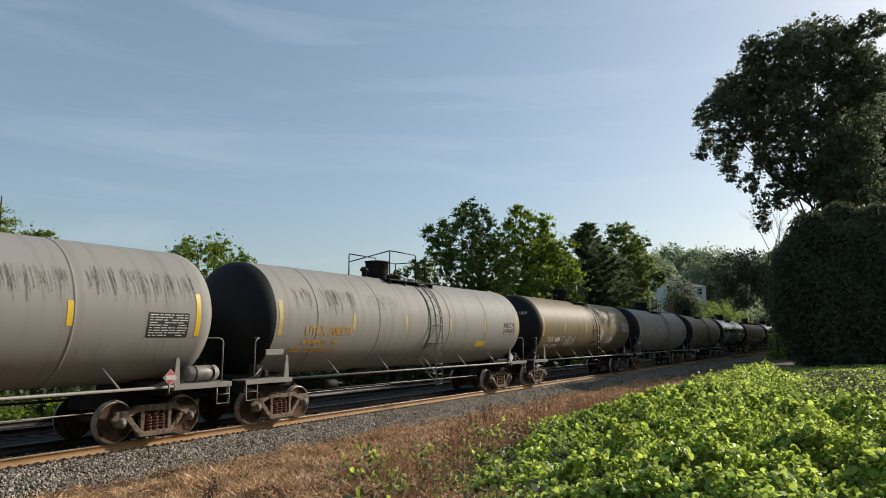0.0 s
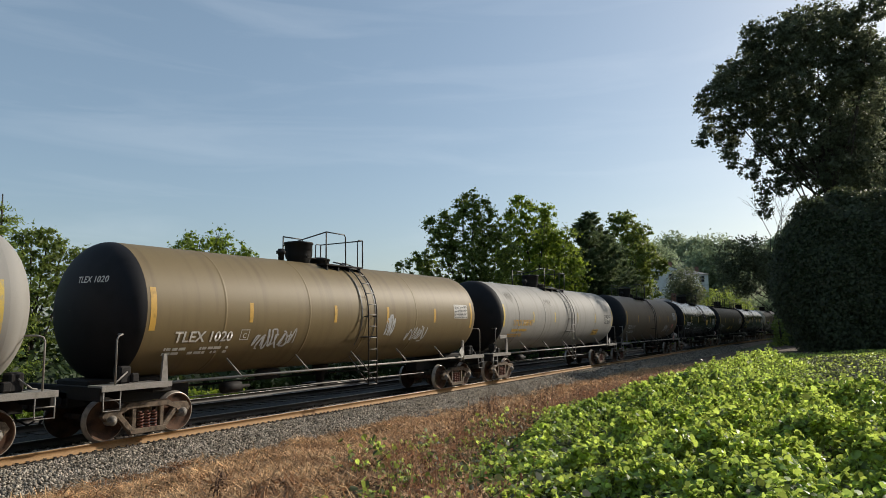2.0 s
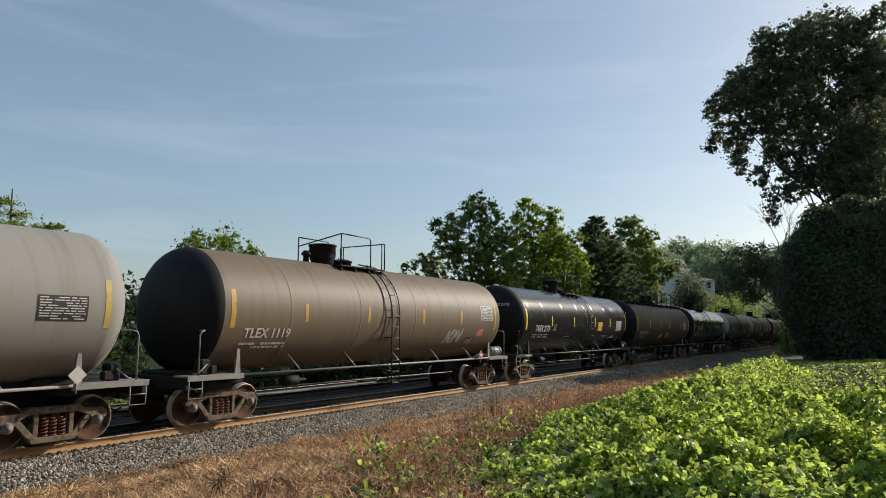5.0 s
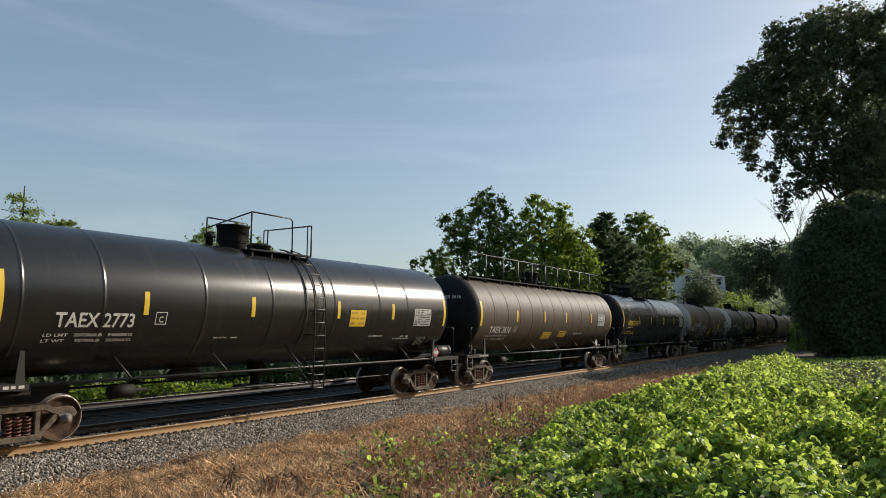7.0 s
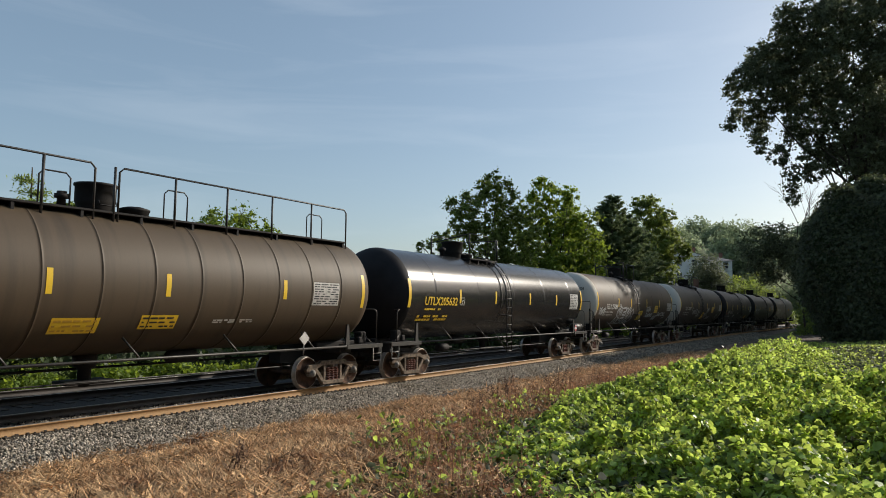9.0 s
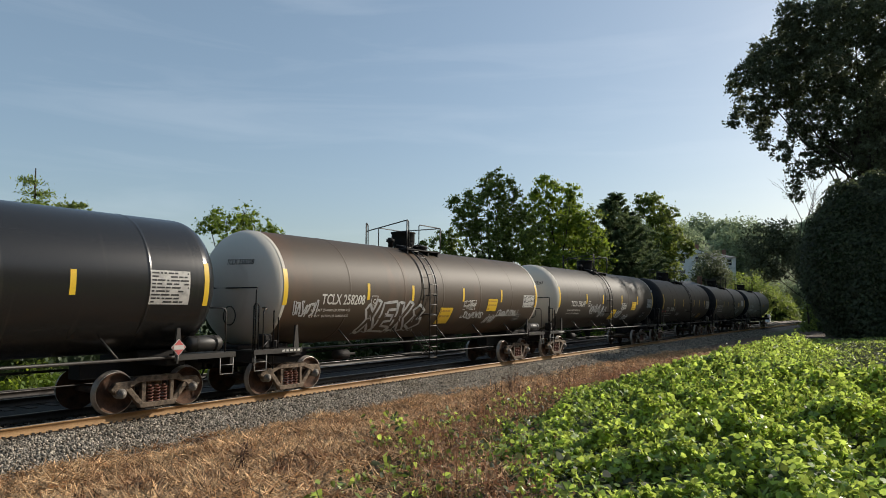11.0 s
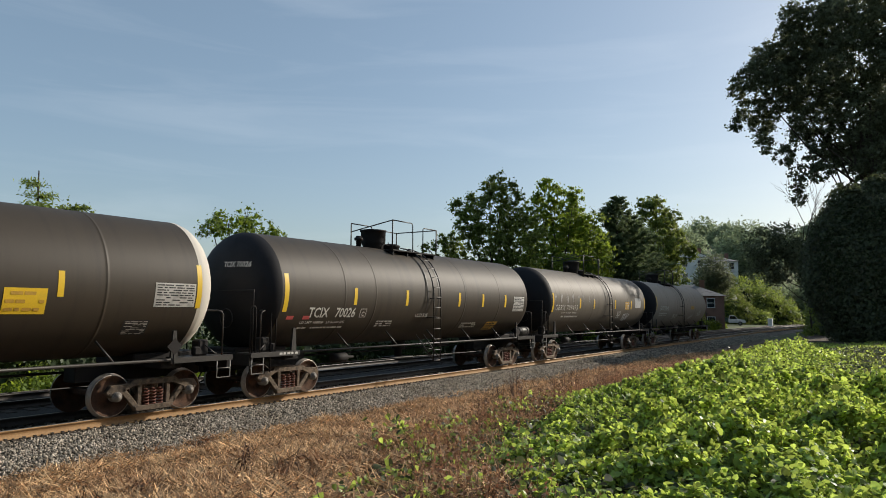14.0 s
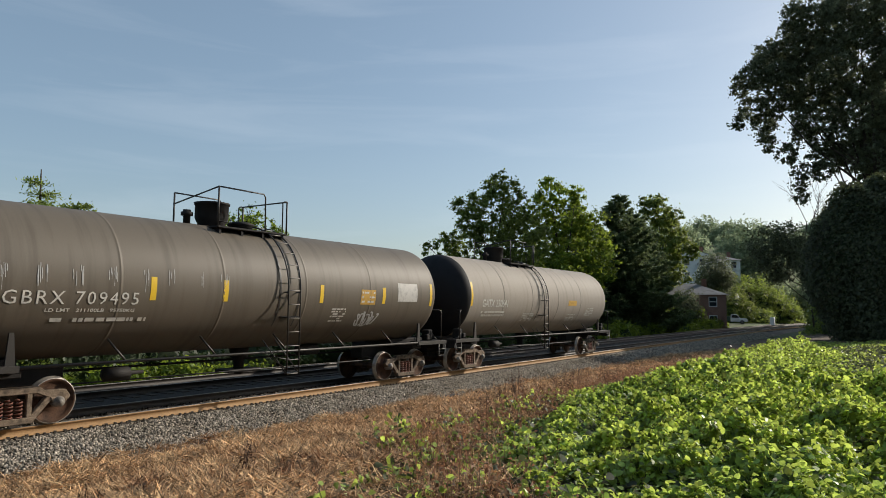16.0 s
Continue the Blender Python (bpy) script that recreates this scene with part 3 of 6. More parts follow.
def stirrup():
    bm = bmesh.new()
    add_tube(bm, [(-0.19, 0, 0), (-0.19, 0, -0.42), (0.19, 0, -0.42), (0.19, 0, 0)], 0.015, 5)
    add_tube(bm, [(-0.19, 0, -0.2), (-0.19, 0, -0.2001), (0.19, 0, -0.2), (0.19, 0, -0.2001)], 0.012, 5)
    return bm


def ladder_parts(car, x, mat, bottom=0.62):
    lad = root_part("ladder", car)
    w = 0.21
    # straight lower part, then bent over the shell up to the platform
    def line(off):
        pts = [(x + off, -TANK_R - 0.16, bottom), (x + off, -TANK_R - 0.16, TANK_Z + 0.05)]
        for a in range(8, 84, 8):
            r = TANK_R + 0.16 - 0.05 * a / 84
            pts.append((x + off, -r * math.cos(radians(a)), TANK_Z + r * math.sin(radians(a))))
        return pts
    for s in (-w, w):
        part("stile", tube(line(s), 0.022, 5), mat, lad)
    rung = cached("rung", lambda: tube([(-w, 0, 0), (w, 0, 0)], 0.013, 5))
    z = bottom + 0.02
    while z < TANK_Z:
        part("rung", rung, mat, lad, m=pose(x, -TANK_R - 0.16, z))
        z += 0.36
    for a in range(9, 84, 12):
        r = TANK_R + 0.16 - 0.05 * a / 84
        part("rung", rung, mat, lad, m=pose(x, -r * math.cos(radians(a)), TANK_Z + r * math.sin(radians(a))))
    for z in (TANK_Z - 0.1, TANK_Z - 0.75):
        part("standoff", tube([(x - w, -TANK_R - 0.16, z), (x - w, -TANK_R * 0.9, z), (x + w, -TANK_R * 0.9, z), (x + w, -TANK_R - 0.16, z)], 0.02, 5), mat, lad)
    part("brace", tube([(x - w, -TANK_R - 0.16, bottom + 0.15), (x - 0.62, -TANK_R + 0.1, 1.12), (x - 0.2, -TANK_R - 0.1, bottom + 0.4)], 0.016, 5), mat, lad)
    for s in (-w, w):
        part("brace", tube([(x + s, -TANK_R - 0.16, bottom + 0.02), (x + s - 0.5, -TANK_R + 0.22, bottom + 0.9)], 0.016, 5), mat, lad)
    # reinforcing band under the ladder
    for s in (-0.34, 0.34):
        part("band", band_arc(x + s, 0.05), mat if mat is not PIPE else FRAME, lad)
    return lad


def band_arc(x, w, a0=-38, a1=84):
    return skin_patch(x - w / 2, x + w / 2, a0, a1, 0.014)


def root_part(name, parent, label=""):
    """A part that is only a pivot for its sub-parts."""
    bm = bmesh.new()
    add_box(bm, -0.01, 0.01, -0.01, 0.01, TANK_Z - 0.01, TANK_Z + 0.01)
    return part(name, bm, FRAME, parent, label)


def top_platform(car, x, mat, full=None, dome_x=None, reach=None):
    """Walkway with handrails and the manway housing on top of the tank."""
    z = TANK_Z + TANK_R
    x0, x1 = reach or full or (x - 1.85, x + 0.42)
    deck = part("walkway", box(x0, x1, -0.95 if full is None else -0.92, 0.95 if full is None else -0.30, z - 0.12, z - 0.07, bevel=0.008), FRAME, car, "black steel grating walkway")
    for q in np.linspace(x0 + 0.1, x1 - 0.1, 4 if full is None else 12):
        part("support", box(q - 0.03, q + 0.03, -0.9, 0.9 if full is None else -0.3, z - 0.34, z - 0.115), FRAME, car)
    h = 0.92
    ys = (-0.93, 0.93) if full is None else (-0.90,)
    if full is None:
        gap0, gap1 = max(x - 0.34, x0 + 0.12), x + 0.26
        for y in ys:
            part("handrail", tube([(x0, y, z + h), (gap0 - 0.08, y, z + h), (gap0 - 0.02, y, z + h - 0.08), (gap0, y, z - 0.1)], 0.02, 6), mat, car)
            part("handrail", tube([(gap1, y, z - 0.1), (gap1, y, z + h - 0.14), (gap1 + 0.06, y, z + h - 0.1), (x1, y, z + h - 0.1)], 0.02, 6), mat, car)
            for q in (x0, x1):
                part("post", tube([(q, y, z - 0.1), (q, y, z + h - (0 if q < x else 0.1))], 0.026, 6), mat, car)
        part("handrail", tube([(x0, -0.93, z + h), (x0, 0.93, z + h - 0.3)], 0.02, 6), mat, car)
        part("handrail", tube([(x1, -0.93, z + h - 0.1), (x1, 0.93, z + h - 0.1)], 0.02, 6), mat, car)
    else:
        for a, b in ((x0, -0.5), (0.05, x1)):
            part("handrail", tube([(a, -0.9, z - 0.3), (a, -0.9, z + h - 0.1), (a + 0.1, -0.9, z + h), (b - 0.1, -0.9, z + h), (b, -0.9, z + h - 0.1), (b, -0.9, z - 0.3)], 0.024, 6), mat, car)
        for q in np.linspace(x0, x1, 11)[1:-1]:
            part("post", tube([(q, -0.9, z - 0.3), (q, -0.9, z + h)], 0.03, 6), mat, car)
        for q in (x0 - 0.35, x1 - 1.2, x - 1.6, x + 1.3):
            part("grab_hoop", tube([(q, -0.4, z - 0.2), (q, -0.4, z + 0.6), (q + 0.1, -0.4, z + 0.7), (q + 0.55, -0.4, z + 0.7), (q + 0.65, -0.4, z + 0.6), (q + 0.65, -0.4, z - 0.2)], 0.018, 6), mat, car)
    dx = x - 1.7 if dome_x is None else dome_x
    dome = part("manway_housing", lathe([(z - 0.15, 0.36), (z + 0.08, 0.36), (z + 0.12, 0.39), (z + 0.22, 0.43), (z + 0.56, 0.43), (z + 0.57, 0.46), (z + 0.62, 0.46), (z + 0.63, 0.40), (z + 0.65, 0.02)], "z", 24, m=pose(dx, 0, 0)), FRAME, car, "black cylindrical valve housing")
    part("handle", tube([(dx - 0.2, -0.5, z + 0.2), (dx - 0.2, -0.55, z + 0.1), (dx + 0.2, -0.55, z + 0.1), (dx + 0.2, -0.5, z + 0.2)], 0.014, 5), FRAME, dome)
    part("manway", lathe([(z - 0.06, 0.33), (z + 0.1, 0.33), (z + 0.12, 0.36), (z + 0.17, 0.36), (z + 0.22, 0.2), (z + 0.23, 0.01)], "z", 20, m=pose(dx + 0.95, 0, 0)), FRAME, car)
    part("valve", lathe([(z - 0.06, 0.09), (z + 0.2, 0.09), (z + 0.21, 0.15), (z + 0.30, 0.15), (z + 0.31, 0.1), (z + 0.36, 0.1), (z + 0.37, 0.01)], "z", 14, m=pose(dx - 0.75, 0, 0)), FRAME, car)
    return deck


def underframe(car, half, mat, pale, seed):
    rnd = random.Random(seed)
    end = half + 0.92
    for s in (-1, 1):
        part("stub_sill", box(min(s * (half - 2.2), s * end), max(s * (half - 2.2), s * end), -0.24, 0.24, 0.72, 1.08, bevel=0.02), FRAME, car)
        part("draft_plate", box(s * (half - 0.2) - 0.9, s * (half - 0.2) + 0.9, -0.62, 0.62, 1.06, 1.32, bevel=0.03), FRAME, car)
        part("end_sill", box(min(s * (end - 0.12), s * end), max(s * (end - 0.12), s * end), -1.45, 1.45, 0.92, 1.22, bevel=0.015), FRAME, car)
        part("platform", box(min(s * (half - 0.55), s * end), max(s * (half - 0.55), s * end), -1.5, -1.0, 1.20, 1.245, bevel=0.006), mat, car)
        part("platform_edge", box(min(s * (half - 0.75), s * end), max(s * (half - 0.75), s * end), -1.53, -1.50, 1.12, 1.245, bevel=0.004), mat, car)
        if s < 0 and seed in (6, 7, 9, 10, 11):
            bm = bmesh.new()
            for q in range(5):
                add_box(bm, -half + 0.02 + q * 0.135, -half + 0.12 + q * 0.135 - 0.02 * (q % 2), -1.536, -1.531, 1.16, 1.215)
            tagged(part("stencilled_print", bm, WHITE, car), kind="stuff")
        # shank, head and knuckle
        c = s * (end + 0.02)
        bm = bmesh.new()
        add_box(bm, min(c, c + s * 0.2), max(c, c + s * 0.2), -0.08, 0.08, 0.78, 0.96, bevel=0.02)
        add_box(bm, min(c + s * 0.15, c + s * 0.42), max(c + s * 0.15, c + s * 0.42), -0.16, 0.12, 0.72, 1.0, bevel=0.04)
        part("coupler", bm, FRAME, car)
        part("air_hose", tube([(c, 0.3, 0.8), (c + s * 0.12, 0.32, 0.55), (c + s * 0.3, 0.2, 0.42), (c + s * 0.36, 0.05, 0.5)], 0.022, 6), FRAME, car)
        for y in (-1.5, 1.5):
            if y > 0:
                continue
            part("grab_rail", tube([(s * (end - 0.3), y, 1.2), (s * (end - 0.3), y, 2.2), (s * (end - 0.34), y, 2.28), (s * (end - 0.44), y + 0.02, 2.31), (s * (end - 0.55), y + 0.55, 2.31)], 0.02, 6), mat, car)
            part("step", cached("step", stirrup), None, car, m=pose(s * (end - 0.24), y, 1.14)).data.materials or CACHE[("step",)].materials.append(PIPE)
        # bolster leg that carries the tank
        lx = s * (half - 0.62)
        part("bolster_web", prism([(lx - 0.09, 1.1), (lx + 0.11, 1.1), (lx + 0.05, 1.85), (lx - 0.03, 1.85)], -1.42, -1.36), mat, car)
        part("bolster", box(lx - 0.25, lx + 0.25, -1.36, 1.36, 1.0, 1.18, bevel=0.02), FRAME, car)
        if s > 0 and seed in (1, 5, 6, 8, 9, 11):
            tank = part("air_tank", lathe([(-0.5, 0.02), (-0.47, 0.13), (-0.4, 0.19), (0.4, 0.19), (0.47, 0.13), (0.5, 0.02)], "x", 16, m=pose(half + 0.2, -1.22, 1.46)), mat, car)
            for q in (-0.25, 0.25):
                part("strap", lathe([(q - 0.03, 0.197), (q + 0.03, 0.197)], "x", 16, m=pose(half + 0.2, -1.22, 1.46), closed=False), FRAME, tank)
        else:
            gear = part("brake_gear", box(s * (half + 0.25) - 0.14, s * (half + 0.25) + 0.14, -1.3, -1.0, 1.24, 1.62, bevel=0.04), FRAME, car)
            part("lever", tube([(s * (half + 0.25), -1.34, 1.5), (s * (half + 0.5), -1.36, 1.3), (s * (half + 0.62), -1.3, 1.28)], 0.018, 5), mat, gear)
            part("valve_body", box(s * (half + 0.05) - 0.09, s * (half + 0.05) + 0.09, -1.36, -1.2, 1.26, 1.46, bevel=0.03), FRAME, gear)
        if s < 0 and seed in (9, 10, 11, 12):
            for q in (0.05, 0.72):
                part("end_rail", tube([(-end + q, -1.42, 0.72), (-end + q, -1.42, 2.35), (-end + q + 0.04, -1.42, 2.42), (-end + q + 0.14, -1.40, 2.42), (-end + q + 0.18, -1.40, 2.35), (-end + q + 0.18, -1.40, 1.2)], 0.02, 6), FRAME, car)
            part("cross_rail", tube([(-end + 0.08, -1.46, 1.2), (-end + 0.08, -1.46, 2.76), (-end + 0.12, -1.44, 2.83), (-end + 0.12, 1.2, 2.83), (-end + 0.08, 1.2, 2.76), (-end + 0.08, 1.2, 1.2)], 0.02, 6), FRAME, car)
            part("brake_wheel", lathe([(-0.02, 0.24), (0.0, 0.26), (0.02, 0.24), (0.0, 0.225), (-0.02, 0.24)], "x", 20, m=pose(-end - 0.02, -0.55, 2.1), closed=False), FRAME, car)
    # long side pipe with its struts
    for y in (-1.42, 1.42):
        part("side_rail", tube([(-half - 0.3, y, 1.2), (half + 0.3, y, 1.2)], 0.033, 8), mat, car)
    for q in np.linspace(-half + 2.9, half - 2.0, 5):
        part("strut", tube([(q, -1.42, 1.18), (q - 0.28, -1.13, 1.66)], 0.024, 6), mat, car)
    # brake gear
    bx = rnd.choice((-2.6, 2.2))
    part("air_reservoir", lathe([(-0.45, 0.02), (-0.42, 0.11), (-0.36, 0.15), (0.36, 0.15), (0.42, 0.11), (0.45, 0.02)], "x", 16, m=pose(bx, -0.35, 1.12)), FRAME, car)
    part("brake_cylinder", lathe([(-0.3, 0.05), (-0.3, 0.14), (0.25, 0.14), (0.28, 0.05), (0.6, 0.04)], "x", 14, m=pose(-half + 3.0, -0.9, 0.9)), PIPE if seed == 1 else FRAME, car)
    part("brake_rod", tube([(-half + 1.8, -0.5, 0.72), (half - 2.0, -0.45, 0.66)], 0.018, 5), mat, car)
    part("train_line", tube([(-end, 0.35, 0.92), (end, 0.35, 0.92)], 0.03, 6), FRAME, car)
    part("bottom_outlet", lathe([(0.55, 0.10), (0.62, 0.14), (0.95, 0.14), (1.0, 0.24), (1.26, 0.26)], "z", 16), FRAME, car)
    part("sump_skid", box(-0.55, 0.55, -0.3, 0.3, 0.62, 0.7, bevel=0.02), FRAME, car)
    for s in (-1, 1):
        build_truck(car, s * (half - (0.5 if seed in (3, 5) else 0.83)))


def diamond(car, x, z, pale=True, text=""):
    y = -1.56
    r = 0.19
    q = prism([(x, z - r), (x + r, z), (x, z + r), (x - r, z)], y, y + 0.012)
    plac = part("placard", q, PANEL if pale else FRAME, car, "diamond-shaped warning placard")
    if pale and text:
        part("border", prism([(x, z - r * 0.9), (x + r * 0.9, z), (x, z + r * 0.9), (x - r * 0.9, z)], y - 0.004, y), RED, plac)
        part("centre", prism([(x - r * 0.7, z - 0.05), (x + r * 0.7, z - 0.05), (x + r * 0.7, z + 0.05), (x - r * 0.7, z + 0.05)], y - 0.008, y - 0.004), PANEL, plac)
    part("holder", tube([(x, y + 0.03, z - 0.15), (x, y + 0.03, 1.05)], 0.02, 5), PIPE if pale else FRAME, car)


def tank_car(spec):
    half = (spec["right"] - spec["left"]) / 2
    car = root("tank_car", spec["label"], "tank car", "cars of the train")
    paint, rail = PAINT[spec["paint"]], spec.get("rail", DARKPIPE)
    part("tank", tank_shell(half, spec["seams"]), paint, car)
    # left head near-black for its shade by default; right head in body paint
    part("head", tank_head(-1, half), PAINT[spec.get("head", "navy")], car)
    part("head", tank_head(1, half), PAINT[spec.get("head", spec["paint"])] if spec.get("head") == "pale" else paint, car)
    if spec.get("ring"):
        for s in (-1, 1):
            part("rim", skin_ring(half - HEAD_IN if s > 0 else -half, 0.10), PAINT["pale"], car, "pale painted rim")
    for q in spec["seams"] if spec["paint"] in ("grey", "dust", "brown") else ():
        part("weld_line", weld_line(q), FILTH if spec["paint"] == "brown" else GRIME, car)
    for k, (x0, x1, a0, a1, count) in enumerate(spec.get("combed", ())):
        tagged(part("streaked_dirt", combed(x0, x1, a0, a1, spec["seed"] * 31 + k, count), GRIME, car, "fine dark dirt streaks run down the paint"), kind="stuff")
    underframe(car, half, spec.get("pipe", PIPE), True, spec["seed"])
    if spec.get("card_box"):
        part("card_box", box(-half - 0.28, -half + 0.36, -1.55, -1.50, 1.86, 2.01, bevel=0.008), PIPE, car, "flat grey steel card holder")
    top_platform(car, spec["ladder"], rail, full=spec.get("full"), dome_x=spec.get("dome"), reach=spec.get("reach"))
    if not spec.get("full"):
        ladder_parts(car, spec["ladder"], spec.get("ladder_mat", rail), spec.get("ladder_foot", 0.62))
    for x, a0, a1, w in spec["stripes"]:
        part("stripe", skin_patch(x - w / 2, x + w / 2, a0, a1), spec.get("tape", YELLOW), car)
    for text, x0, x1, a0, a1, mat in spec["texts"]:
        part("lettering", letters(text, x0, x1, a0, a1), mat, car)
    for text, x0, x1, a0, a1 in spec.get("lines", ()):
        part("lettering", letters(text, x0, x1, a0, a1), WHITE, car)
    for x0, x1, a0, a1, rows, mat in spec.get("bars", ()):
        tagged(part("small_print", bars(x0, x1, a0, a1, rows, int(x0 * 100) + spec["seed"]), mat, car), kind="stuff")
    for x0, x1, a0, a1, mat, ink in spec.get("panels", ()):
        p = part("panel", skin_patch(x0, x1, a0, a1), mat, car)
        if ink:
            tagged(part("print", bars(x0 + 0.04, x1 - 0.04, a0 + 0.7, a1 - 0.7, 9 if mat in (PANEL, INK) else 3, spec["seed"], fill=0.45 if mat is PANEL else 0.4, gap=0.3), ink, p), kind="stuff")
    for x, a, s in spec.get("boxes", ()):
        c = part("box_mark", box_outline(x, a, s), WHITE, car)
        part("letter", letters("C", x - s * 0.2, x + s * 0.2, a - s * 12, a + s * 6), WHITE, c)
    for k, (x0, x1, a0, a1, n) in enumerate(spec.get("spray", ())):
        part("graffiti", scrawl(x0, x1, a0, a1, spec["seed"] * 7 + k, strokes=n, width=0.019 + 0.012 * (a1 - a0 > 40)), SPRAY, car, "unreadable white sprayed scrawl")
    if spec.get("blocks"):
        part("graffiti", block_graffiti(*spec["blocks"]), SPRAY, car, "bold white outlined graffiti block")
    if spec.get("drips"):
        tagged(part("drips", drips(*spec["drips"][:4], spec["seed"], spec["drips"][4]), SPRAY, car, "dried pale drips"), kind="stuff")
    for x, z, pale, text in spec.get("diamonds", ()):
        diamond(car, x, z, pale, text)
    if spec.get("head_text"):
        ink = INK if spec.get("head") == "pale" else WHITE
        part("lettering", letters(spec["head_text"], -1.0, -0.15, 3.45, 3.60, head=half), ink, car)
    return car


def skin_ring(x, w):
    bm = lathe([(x - w / 2, TANK_R + 0.004), (x + w / 2, TANK_R + 0.004)], "x", 64, closed=False)
    bmesh.ops.translate(bm, verts=bm.verts, vec=(0, 0, TANK_Z))
    return bm


def box_outline(x, a, s):
    bm = bmesh.new()
    h = math.degrees(s / 2 / TANK_R)
    t = 0.018
    ta = math.degrees(t / TANK_R)
    for x0, x1, a0, a1 in ((x - s / 2, x + s / 2, a - h, a - h + ta), (x - s / 2, x + s / 2, a + h - ta, a + h), (x - s / 2, x - s / 2 + t, a - h, a + h), (x + s / 2 - t, x + s / 2, a - h, a + h)):
        q = [bm.verts.new(skin_point(u, radians(v), 0.01)) for u, v in ((x0, a0), (x1, a0), (x1, a1), (x0, a1))]
        bm.faces.new(q)
    return bm


